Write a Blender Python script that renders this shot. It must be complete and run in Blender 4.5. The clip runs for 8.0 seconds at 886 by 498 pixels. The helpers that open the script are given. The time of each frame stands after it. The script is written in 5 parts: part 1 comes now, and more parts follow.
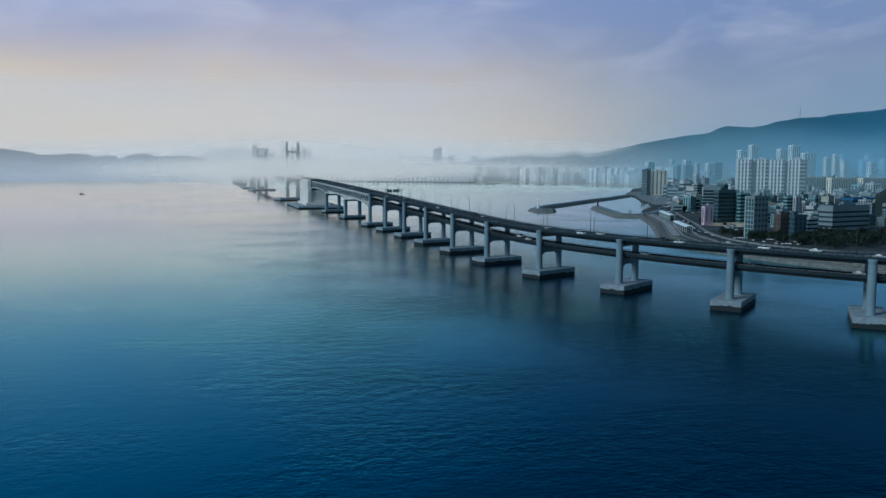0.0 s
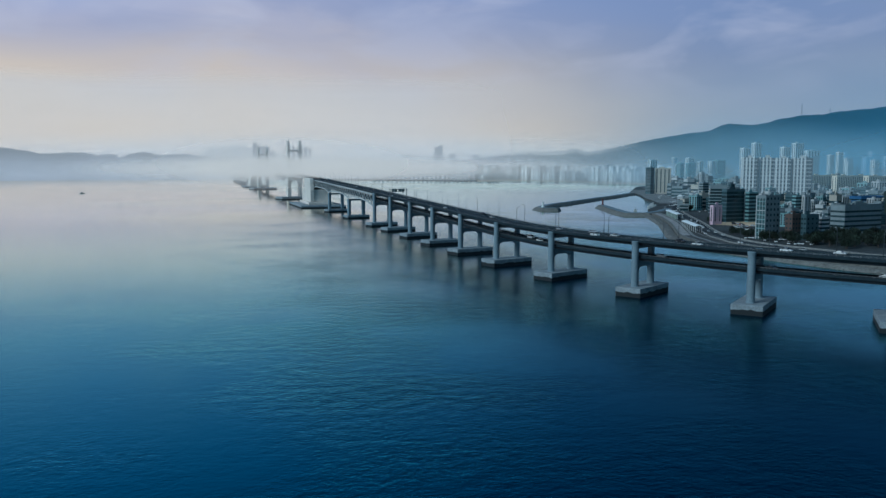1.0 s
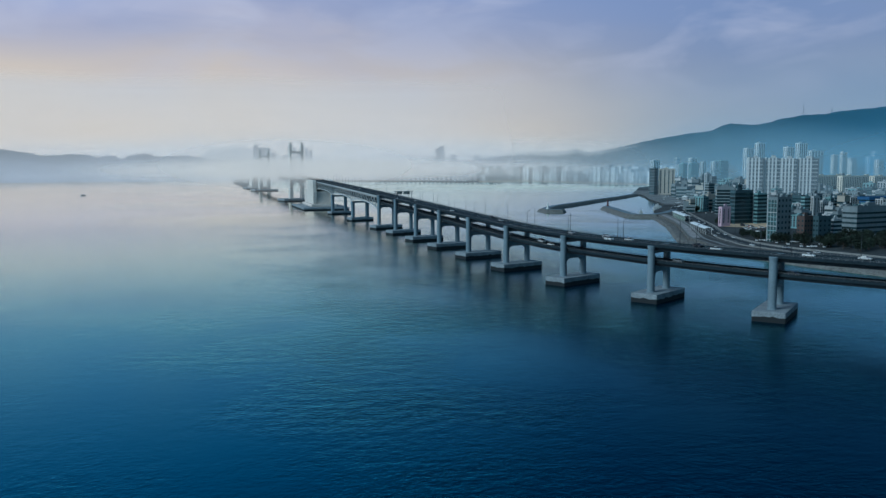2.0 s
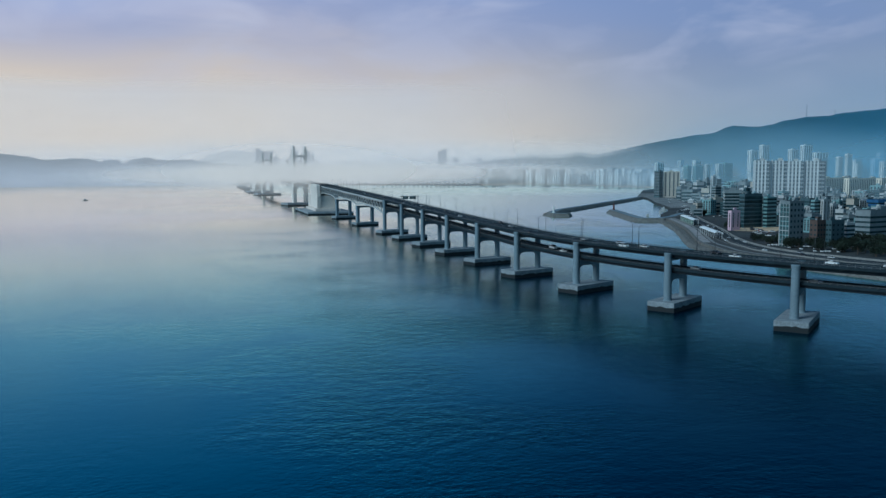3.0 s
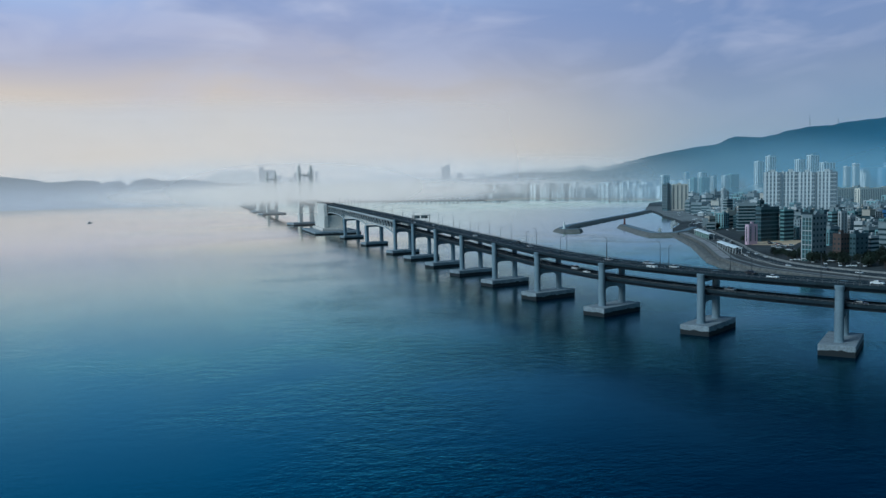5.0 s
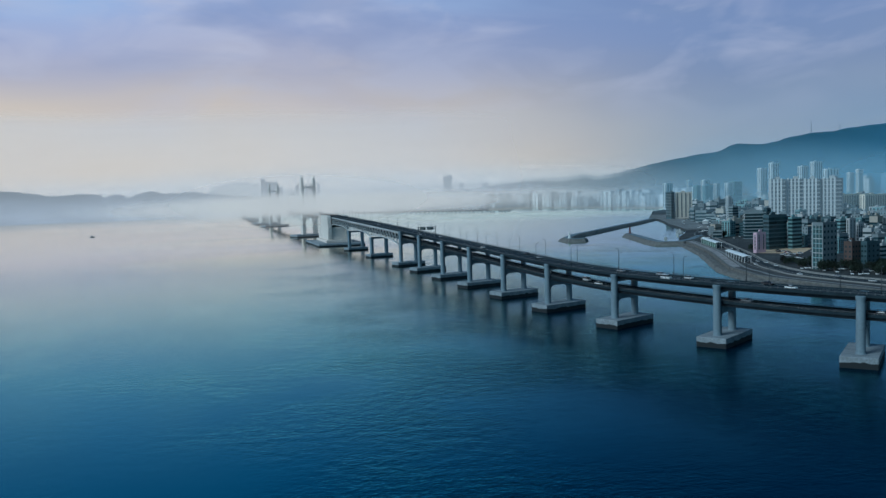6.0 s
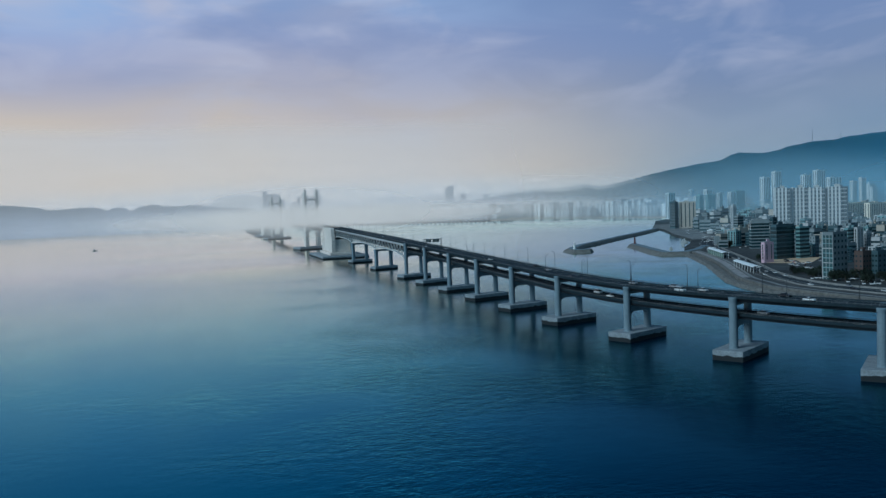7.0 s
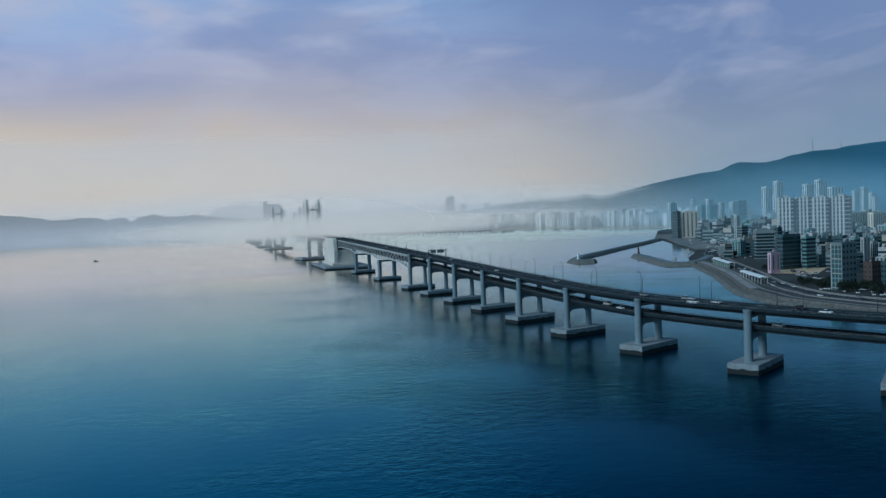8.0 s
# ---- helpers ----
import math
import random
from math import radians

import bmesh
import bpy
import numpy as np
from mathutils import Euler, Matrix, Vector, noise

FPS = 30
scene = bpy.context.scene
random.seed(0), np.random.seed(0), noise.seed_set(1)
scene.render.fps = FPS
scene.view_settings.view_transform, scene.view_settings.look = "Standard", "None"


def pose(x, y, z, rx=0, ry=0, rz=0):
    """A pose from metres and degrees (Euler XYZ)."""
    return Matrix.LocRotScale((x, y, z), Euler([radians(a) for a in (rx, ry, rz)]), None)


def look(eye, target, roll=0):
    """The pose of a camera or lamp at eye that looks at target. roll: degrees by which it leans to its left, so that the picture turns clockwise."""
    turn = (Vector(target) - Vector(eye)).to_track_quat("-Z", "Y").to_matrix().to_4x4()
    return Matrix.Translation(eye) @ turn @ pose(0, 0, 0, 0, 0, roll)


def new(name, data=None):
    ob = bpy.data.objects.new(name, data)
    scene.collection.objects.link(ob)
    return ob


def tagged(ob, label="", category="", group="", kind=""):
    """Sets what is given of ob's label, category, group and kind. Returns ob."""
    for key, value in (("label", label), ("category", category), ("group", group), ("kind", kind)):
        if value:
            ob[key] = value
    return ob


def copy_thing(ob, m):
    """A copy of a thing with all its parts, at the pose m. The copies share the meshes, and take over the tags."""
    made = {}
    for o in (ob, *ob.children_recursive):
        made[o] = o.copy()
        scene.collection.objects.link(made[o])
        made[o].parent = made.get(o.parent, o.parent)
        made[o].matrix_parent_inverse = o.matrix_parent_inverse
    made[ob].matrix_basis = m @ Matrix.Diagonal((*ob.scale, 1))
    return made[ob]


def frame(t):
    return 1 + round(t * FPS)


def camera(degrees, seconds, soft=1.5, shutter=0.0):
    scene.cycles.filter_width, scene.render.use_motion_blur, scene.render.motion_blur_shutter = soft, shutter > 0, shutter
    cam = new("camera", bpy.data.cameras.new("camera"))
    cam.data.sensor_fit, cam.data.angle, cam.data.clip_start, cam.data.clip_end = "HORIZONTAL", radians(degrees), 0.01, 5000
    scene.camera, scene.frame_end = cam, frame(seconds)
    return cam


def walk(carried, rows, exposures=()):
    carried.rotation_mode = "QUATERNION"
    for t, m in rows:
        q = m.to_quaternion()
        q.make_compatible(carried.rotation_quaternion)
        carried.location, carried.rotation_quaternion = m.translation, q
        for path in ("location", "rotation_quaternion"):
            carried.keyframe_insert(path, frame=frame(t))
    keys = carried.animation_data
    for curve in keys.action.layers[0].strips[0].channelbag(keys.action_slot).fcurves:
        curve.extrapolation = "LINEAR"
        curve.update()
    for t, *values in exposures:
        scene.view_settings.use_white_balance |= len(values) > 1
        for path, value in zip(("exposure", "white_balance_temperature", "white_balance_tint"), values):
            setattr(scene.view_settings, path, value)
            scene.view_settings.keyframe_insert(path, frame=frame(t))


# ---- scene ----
cam = camera(56.1, 8.0, 1.4)
PATH = [
    (0, (8.852, -2.621, 55.747), (9.8237, -0.8838, 55.5523), 0.22),
    (0.5, (8.947, 2.632, 56.252), (9.9175, 4.3694, 56.0534), 0.22),
    (1, (9.054, 7.845, 56.745), (10.0254, 9.5820, 56.5455), 0.13),
    (1.5, (9.184, 12.980, 57.266), (10.1556, 14.7168, 57.0665), 0.03),
    (3, (9.847, 27.134, 59.258), (10.8139, 28.8742, 59.0664), -0.20),
    (3.5, (9.860, 31.352, 59.918), (10.8254, 33.0937, 59.7324), -0.41),
    (4, (9.808, 35.447, 60.592), (10.7727, 37.1896, 60.4154), -0.62),
    (4.5, (9.698, 39.392, 61.266), (10.6619, 41.1367, 61.0999), -0.88),
    (6, (8.828, 49.458, 63.009), (9.7882, 51.2074, 62.8775), -1.75),
    (6.5, (8.354, 52.538, 63.479), (9.3133, 54.2885, 63.3606), -2.00),
    (7, (7.826, 55.567, 63.901), (8.7854, 57.3190, 63.7956), -2.15),
    (7.5, (7.253, 58.568, 64.274), (8.2129, 60.3203, 64.1816), -2.18),
    (8, (6.664, 61.556, 64.643), (7.6248, 63.3082, 64.5609), -2.20),
]
walk(cam, [(t, look(eye, target, roll)) for t, eye, target, roll in PATH], [(0.0, -0.14, 5900.0, 0.0), (4.5, -0.04, 5900.0, 0.0), (8.0, -0.25, 5900.0, 0.0)])

# ---- world, sun, light ----
world = bpy.data.worlds.new("sky")
scene.world = world
world.use_nodes = True
WB_GAIN = (1.10, 0.95, 0.94)
SUN_AZ, SUN_EL = radians(-92), radians(34)


def build_sky():
    nt = world.node_tree
    nt.nodes.clear()
    L = nt.links.new

    def N(kind, **kw):
        n = nt.nodes.new(kind)
        for k, v in kw.items():
            if k == "op":
                n.operation = v
            elif k == "val":
                for i, x in v.items():
                    n.inputs[i].default_value = x
        return n
    tc = N("ShaderNodeTexCoord")
    sep = N("ShaderNodeSeparateXYZ")
    L(tc.outputs["Generated"], sep.inputs[0])
    # soft cloud layers, drawn out sideways
    mp = N("ShaderNodeMapping")
    mp.inputs["Scale"].default_value = (1.0, 1.0, 2.6)
    L(tc.outputs["Generated"], mp.inputs[0])
    cl = N("ShaderNodeTexNoise", val={"Scale": 3.0, "Detail": 3.0, "Roughness": 0.45, "Distortion": 0.2})
    L(mp.outputs[0], cl.inputs["Vector"])
    cl2 = N("ShaderNodeTexNoise", val={"Scale": 7.0, "Detail": 4.0, "Roughness": 0.5, "Distortion": 0.5})
    L(mp.outputs[0], cl2.inputs["Vector"])
    # elevation, jittered by the clouds
    j = N("ShaderNodeMath", op="MULTIPLY_ADD", val={1: 0.10, 2: -0.05})
    L(cl.outputs["Fac"], j.inputs[0])
    e = N("ShaderNodeMath", op="ADD")
    L(sep.outputs["Z"], e.inputs[0])
    L(j.outputs[0], e.inputs[1])
    up = N("ShaderNodeMapRange", val={"From Min": -0.05, "From Max": 0.45})
    L(e.outputs[0], up.inputs["Value"])

    def ramp(stops):
        stops = [(p, (c[0] * WB_GAIN[0], c[1] * WB_GAIN[1], c[2] * WB_GAIN[2])) for p, c in stops]
        r = N("ShaderNodeValToRGB")
        r.color_ramp.interpolation = "B_SPLINE"
        while len(r.color_ramp.elements) < len(stops):
            r.color_ramp.elements.new(0.5)
        for el, (p, c) in zip(r.color_ramp.elements, stops):
            el.position, el.color = p, (*c, 1)
        L(up.outputs["Result"], r.inputs[0])
        return r
    warm = ramp([(0.0, (0.70, 0.61, 0.49)), (0.14, (0.73, 0.64, 0.495)), (0.30, (0.61, 0.57, 0.50)), (0.42, (0.385, 0.42, 0.57)), (0.54, (0.36, 0.46, 0.74)), (0.75, (0.24, 0.62, 1.0)), (1.0, (0.16, 0.27, 0.44))])
    cool = ramp([(0.0, (0.35, 0.42, 0.46)), (0.14, (0.36, 0.425, 0.47)), (0.26, (0.25, 0.325, 0.455)), (0.38, (0.175, 0.25, 0.43)), (0.55, (0.21, 0.315, 0.56)), (0.75, (0.001, 0.025, 0.10)), (1.0, (0.004, 0.07, 0.17))])
    back = ramp([(0.0, (0.035, 0.14, 0.20)), (0.3, (0.03, 0.135, 0.20)), (1.0, (0.03, 0.14, 0.24))])
    # brighter and warmer round the veiled sunrise
    dot = N("ShaderNodeVectorMath", op="DOT_PRODUCT")
    dot.inputs[1].default_value = (math.sin(radians(2)), math.cos(radians(2)), 0.03)
    L(tc.outputs["Generated"], dot.inputs[0])
    w = N("ShaderNodeMapRange", val={"From Min": 0.68, "From Max": 0.995})
    w.interpolation_type = "SMOOTHSTEP"
    L(dot.outputs["Value"], w.inputs["Value"])
    wb = N("ShaderNodeMapRange", val={"From Min": 0.35, "From Max": -0.45})
    wb.interpolation_type = "SMOOTHSTEP"
    L(dot.outputs["Value"], wb.inputs["Value"])
    mix0 = N("ShaderNodeMix")
    mix0.data_type = "RGBA"
    L(wb.outputs["Result"], mix0.inputs[0])
    L(cool.outputs[0], mix0.inputs[6])
    L(back.outputs[0], mix0.inputs[7])
    mix = N("ShaderNodeMix")
    mix.data_type = "RGBA"
    L(w.outputs["Result"], mix.inputs[0])
    L(mix0.outputs[2], mix.inputs[6])
    L(warm.outputs[0], mix.inputs[7])
    # cloud lights, stronger higher up
    hi = N("ShaderNodeMapRange", val={"From Min": 0.06, "From Max": 0.22})
    L(sep.outputs["Z"], hi.inputs["Value"])
    c2 = N("ShaderNodeMapRange", val={"From Min": 0.46, "From Max": 0.66})
    L(cl2.outputs["Fac"], c2.inputs["Value"])
    lo = N("ShaderNodeMapRange", val={"From Min": 0.33, "From Max": 0.24})
    L(sep.outputs["Z"], lo.inputs["Value"])
    c0 = N("ShaderNodeMath", op="MULTIPLY")
    L(c2.outputs["Result"], c0.inputs[0])
    L(lo.outputs["Result"], c0.inputs[1])
    c3 = N("ShaderNodeMath", op="MULTIPLY")
    L(c0.outputs[0], c3.inputs[0])
    L(hi.outputs["Result"], c3.inputs[1])
    c4 = N("ShaderNodeMath", op="MULTIPLY", val={1: 0.8})
    L(c3.outputs[0], c4.inputs[0])
    mix2 = N("ShaderNodeMix")
    mix2.data_type = "RGBA"
    mix2.inputs[7].default_value = (0.54, 0.52, 0.66, 1)
    L(c4.outputs[0], mix2.inputs[0])
    L(mix.outputs[2], mix2.inputs[6])
    # long darker cloud bands higher up
    mp3 = N("ShaderNodeMapping")
    mp3.inputs["Scale"].default_value = (1.0, 1.0, 5.0)
    mp3.inputs["Location"].default_value = (3.1, 0.7, 0.4)
    L(tc.outputs["Generated"], mp3.inputs[0])
    cl3 = N("ShaderNodeTexNoise", val={"Scale": 3.6, "Detail": 4.0, "Roughness": 0.5, "Distortion": 0.4})
    L(mp3.outputs[0], cl3.inputs["Vector"])
    b3 = N("ShaderNodeMapRange", val={"From Min": 0.42, "From Max": 0.62, "To Max": 0.5})
    b3.interpolation_type = "SMOOTHSTEP"
    L(cl3.outputs["Fac"], b3.inputs["Value"])
    hi3 = N("ShaderNodeMapRange", val={"From Min": 0.12, "From Max": 0.2})
    L(sep.outputs["Z"], hi3.inputs["Value"])
    lo3 = N("ShaderNodeMapRange", val={"From Min": 0.36, "From Max": 0.28})
    L(sep.outputs["Z"], lo3.inputs["Value"])
    f3 = N("ShaderNodeMath", op="MULTIPLY")
    L(b3.outputs["Result"], f3.inputs[0])
    L(hi3.outputs["Result"], f3.inputs[1])
    f4 = N("ShaderNodeMath", op="MULTIPLY")
    L(f3.outputs[0], f4.inputs[0])
    L(lo3.outputs["Result"], f4.inputs[1])
    mix3 = N("ShaderNodeMix")
    mix3.data_type = "RGBA"
    mix3.inputs[7].default_value = (0.19, 0.25, 0.47, 1)
    L(f4.outputs[0], mix3.inputs[0])
    L(mix2.outputs[2], mix3.inputs[6])
    bg = N("ShaderNodeBackground", val={"Strength": 1.0})
    L(mix3.outputs[2], bg.inputs[0])
    sky = N("ShaderNodeTexSky")
    sky.sky_type = "NISHITA"
    sky.sun_disc = False
    sky.sun_elevation, sky.sun_rotation = SUN_EL, SUN_AZ
    bg2 = N("ShaderNodeBackground", val={"Strength": 0.008})
    L(sky.outputs[0], bg2.inputs[0])
    add = N("ShaderNodeAddShader")
    L(bg.outputs[0], add.inputs[0])
    L(bg2.outputs[0], add.inputs[1])
    out = N("ShaderNodeOutputWorld")
    L(add.outputs[0], out.inputs[0])


build_sky()
sun = new("sun", bpy.data.lights.new("sun", "SUN"))
sun.data.energy, sun.data.angle, sun.data.color = 2.15, radians(25), (0.80, 0.93, 1.0)
sun.matrix_world = look((0, 0, 0), (-math.sin(SUN_AZ) * math.cos(SUN_EL), -math.cos(SUN_AZ) * math.cos(SUN_EL), -math.sin(SUN_EL)))


# ---- materials ----
def material(name, colour, rough=0.7, metal=0.0, scale=0.5, vary=0.25, fine=6.0, bump=0.0, per_object=0.0, stain=None, gloss=0.5):
    """Procedural surface: a base colour varied at two scales, with fine relief."""
    m = bpy.data.materials.new(name)
    m.use_nodes = True
    nt = m.node_tree
    L = nt.links.new
    p = nt.nodes["Principled BSDF"]
    p.inputs["Roughness"].default_value, p.inputs["Metallic"].default_value = rough, metal
    p.inputs["Specular IOR Level"].default_value = gloss
    geo = nt.nodes.new("ShaderNodeNewGeometry")
    big = nt.nodes.new("ShaderNodeTexNoise")
    big.inputs["Scale"].default_value, big.inputs["Detail"].default_value = scale, 4
    small = nt.nodes.new("ShaderNodeTexNoise")
    small.inputs["Scale"].default_value, small.inputs["Detail"].default_value = fine * scale, 3
    L(geo.outputs["Position"], big.inputs["Vector"])
    L(geo.outputs["Position"], small.inputs["Vector"])
    s = nt.nodes.new("ShaderNodeMath")
    s.operation = "ADD"
    L(big.outputs["Fac"], s.inputs[0])
    L(small.outputs["Fac"], s.inputs[1])
    r = nt.nodes.new("ShaderNodeMapRange")
    r.inputs["From Min"].default_value, r.inputs["From Max"].default_value = 0.7, 1.3
    r.inputs["To Min"].default_value, r.inputs["To Max"].default_value = 1 - vary, 1 + vary
    L(s.outputs[0], r.inputs["Value"])
    fac = r.outputs["Result"]
    if per_object:
        info = nt.nodes.new("ShaderNodeObjectInfo")
        o = nt.nodes.new("ShaderNodeMapRange")
        o.inputs["To Min"].default_value, o.inputs["To Max"].default_value = 1 - per_object, 1 + per_object
        L(info.outputs["Random"], o.inputs["Value"])
        q = nt.nodes.new("ShaderNodeMath")
        q.operation = "MULTIPLY"
        L(fac, q.inputs[0])
        L(o.outputs["Result"], q.inputs[1])
        fac = q.outputs[0]
    mul = nt.nodes.new("ShaderNodeVectorMath")
    mul.operation = "SCALE"
    mul.inputs[0].default_value = colour
    L(fac, mul.inputs["Scale"])
    L(mul.outputs[0], p.inputs["Base Color"])
    if stain:
        # a tide mark: weed and wet concrete under a ragged line
        colour2, level, ragged = stain
        z = nt.nodes.new("ShaderNodeSeparateXYZ")
        L(geo.outputs["Position"], z.inputs[0])
        n = nt.nodes.new("ShaderNodeTexNoise")
        n.inputs["Scale"].default_value, n.inputs["Detail"].default_value = 0.35, 3
        L(geo.outputs["Position"], n.inputs["Vector"])
        a = nt.nodes.new("ShaderNodeMath")
        a.operation = "MULTIPLY_ADD"
        a.inputs[1].default_value = ragged
        L(n.outputs["Fac"], a.inputs[0])
        L(z.outputs["Z"], a.inputs[2])
        t = nt.nodes.new("ShaderNodeMapRange")
        t.inputs["From Min"].default_value, t.inputs["From Max"].default_value = level + ragged / 2 - 0.15, level + ragged / 2 + 0.15
        L(a.outputs[0], t.inputs["Value"])
        mx = nt.nodes.new("ShaderNodeMix")
        mx.data_type = "RGBA"
        mx.inputs[6].default_value = (*colour2, 1)
        L(t.outputs["Result"], mx.inputs[0])
        L(mul.outputs[0], mx.inputs[7])
        L(mx.outputs[2], p.inputs["Base Color"])
    if bump:
        b = nt.nodes.new("ShaderNodeBump")
        b.inputs["Distance"].default_value = bump
        L(small.outputs["Fac"], b.inputs["Height"])
        L(b.outputs[0], p.inputs["Normal"])
    return m


CONCRETE = material("concrete", (0.165, 0.225, 0.27), 0.75, scale=0.15, vary=0.14, fine=9)
CAP = material("pile_cap_concrete", (0.235, 0.27, 0.30), 0.8, scale=0.25, vary=0.3, stain=((0.010, 0.015, 0.019), 1.9, 1.7))
PALE = material("pale_concrete", (0.66, 0.60, 0.56), 0.75, scale=0.08, vary=0.15, fine=8)
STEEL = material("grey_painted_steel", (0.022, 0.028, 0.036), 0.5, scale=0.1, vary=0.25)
TRUSS = material("truss_paint", (0.40, 0.42, 0.43), 0.5, scale=0.2, vary=0.15)
ASPHALT = material("asphalt", (0.016, 0.028, 0.037), 0.85, scale=0.2, vary=0.3, fine=12, gloss=0.15)
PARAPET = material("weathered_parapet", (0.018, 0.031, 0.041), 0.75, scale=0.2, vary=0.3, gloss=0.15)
RAIL = material("rail_metal", (0.10, 0.11, 0.12), 0.5, 0.3, scale=0.5)
PAINT = material("road_paint", (0.6, 0.6, 0.58), 0.7, scale=1.0)
LAND = material("city_ground", (0.06, 0.064, 0.066), 0.9, scale=0.02, vary=0.5, fine=9, gloss=0.15)
ROCK = material("armour_rock", (0.15, 0.146, 0.138), 0.9, scale=0.3, vary=0.5, fine=5, bump=0.4)
FOREST = material("forest_slope", (0.022, 0.04, 0.034), 0.95, scale=0.006, vary=0.4, fine=8)


def water_material():
    m = bpy.data.materials.new("sea_water")
    m.use_nodes = True
    nt = m.node_tree
    L = nt.links.new
    nt.nodes.remove(nt.nodes["Principled BSDF"])
    deep = nt.nodes.new("ShaderNodeBsdfDiffuse")
    deep.inputs["Color"].default_value = (0.0001, 0.007, 0.021, 1)
    gloss = nt.nodes.new("ShaderNodeBsdfGlossy")
    gloss.inputs["Color"].default_value = (0.66, 0.95, 1.0, 1)
    gloss.inputs["Roughness"].default_value = 0.20
    fres = nt.nodes.new("ShaderNodeFresnel")
    fres.inputs["IOR"].default_value = 1.4
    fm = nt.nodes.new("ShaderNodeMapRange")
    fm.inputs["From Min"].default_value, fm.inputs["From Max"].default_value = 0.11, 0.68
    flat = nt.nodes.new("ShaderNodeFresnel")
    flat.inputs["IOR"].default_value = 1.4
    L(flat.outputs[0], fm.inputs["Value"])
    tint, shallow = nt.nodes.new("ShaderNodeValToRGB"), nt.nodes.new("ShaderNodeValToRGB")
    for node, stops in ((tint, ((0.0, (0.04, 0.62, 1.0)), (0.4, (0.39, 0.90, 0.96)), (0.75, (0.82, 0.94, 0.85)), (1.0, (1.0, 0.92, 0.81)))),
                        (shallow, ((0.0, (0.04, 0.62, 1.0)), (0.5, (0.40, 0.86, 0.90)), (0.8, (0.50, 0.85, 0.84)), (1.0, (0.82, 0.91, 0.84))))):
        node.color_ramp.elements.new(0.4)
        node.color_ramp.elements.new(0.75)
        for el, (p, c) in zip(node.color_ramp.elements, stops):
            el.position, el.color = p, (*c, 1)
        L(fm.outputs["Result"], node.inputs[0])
    mixer = nt.nodes.new("ShaderNodeMixShader")
    sheen = nt.nodes.new("ShaderNodeMath")
    sheen.operation = "MULTIPLY"
    sheen.use_clamp = True
    sheen.inputs[1].default_value = 1.8
    power = nt.nodes.new("ShaderNodeMath")
    power.operation = "POWER"
    power.inputs[1].default_value = 1.3
    L(fres.outputs[0], power.inputs[0])
    L(power.outputs[0], sheen.inputs[0])
    L(sheen.outputs[0], mixer.inputs[0])
    L(deep.outputs[0], mixer.inputs[1])
    L(gloss.outputs[0], mixer.inputs[2])
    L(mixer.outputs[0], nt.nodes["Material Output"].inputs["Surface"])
    geo = nt.nodes.new("ShaderNodeNewGeometry")
    mp = nt.nodes.new("ShaderNodeMapping")
    mp.inputs["Rotation"].default_value = (0, 0, radians(25))
    mp.inputs["Scale"].default_value = (0.85, 1.0, 1.0)
    L(geo.outputs["Position"], mp.inputs[0])
    heights = []
    for sc, det in ((0.22, 2), (0.75, 3), (2.1, 2)):
        n = nt.nodes.new("ShaderNodeTexNoise")
        n.inputs["Scale"].default_value, n.inputs["Detail"].default_value = sc, det
        L(mp.outputs[0], n.inputs["Vector"])
        heights.append(n)
    a = nt.nodes.new("ShaderNodeMath")
    a.operation = "MULTIPLY_ADD"
    a.inputs[1].default_value = 0.6
    L(heights[1].outputs["Fac"], a.inputs[0])
    L(heights[0].outputs["Fac"], a.inputs[2])
    a2 = nt.nodes.new("ShaderNodeMath")
    a2.operation = "MULTIPLY_ADD"
    a2.inputs[1].default_value = 0.3
    L(heights[2].outputs["Fac"], a2.inputs[0])
    L(a.outputs[0], a2.inputs[2])
    # calm and ruffled patches, and a breeze on the open water off the bridge
    pt = nt.nodes.new("ShaderNodeTexNoise")
    pt.inputs["Scale"].default_value, pt.inputs["Detail"].default_value = 0.016, 4
    L(geo.outputs["Position"], pt.inputs["Vector"])
    br = nt.nodes.new("ShaderNodeVectorMath")
    br.operation = "DOT_PRODUCT"
    br.inputs[1].default_value = (1, -0.35, 0)
    L(geo.outputs["Position"], br.inputs[0])
    lee = nt.nodes.new("ShaderNodeMath")
    lee.operation = "MULTIPLY_ADD"
    lee.inputs[1].default_value, lee.inputs[2].default_value = 120.0, -60.0
    L(pt.outputs["Fac"], lee.inputs[0])
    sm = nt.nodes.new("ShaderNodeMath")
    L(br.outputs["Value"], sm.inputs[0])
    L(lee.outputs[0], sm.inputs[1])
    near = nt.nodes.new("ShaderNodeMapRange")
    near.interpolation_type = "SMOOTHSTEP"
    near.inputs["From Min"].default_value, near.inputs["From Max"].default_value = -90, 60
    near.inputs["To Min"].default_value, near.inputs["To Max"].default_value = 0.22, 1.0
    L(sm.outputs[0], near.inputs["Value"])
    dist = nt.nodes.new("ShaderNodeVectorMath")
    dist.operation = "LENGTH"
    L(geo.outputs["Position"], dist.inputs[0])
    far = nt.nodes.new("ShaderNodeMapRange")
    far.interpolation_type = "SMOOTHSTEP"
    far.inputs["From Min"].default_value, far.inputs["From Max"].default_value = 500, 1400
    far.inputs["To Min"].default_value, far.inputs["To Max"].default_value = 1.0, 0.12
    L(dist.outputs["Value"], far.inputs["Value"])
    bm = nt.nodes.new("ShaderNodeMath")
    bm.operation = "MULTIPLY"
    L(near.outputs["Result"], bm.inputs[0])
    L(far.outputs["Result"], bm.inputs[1])
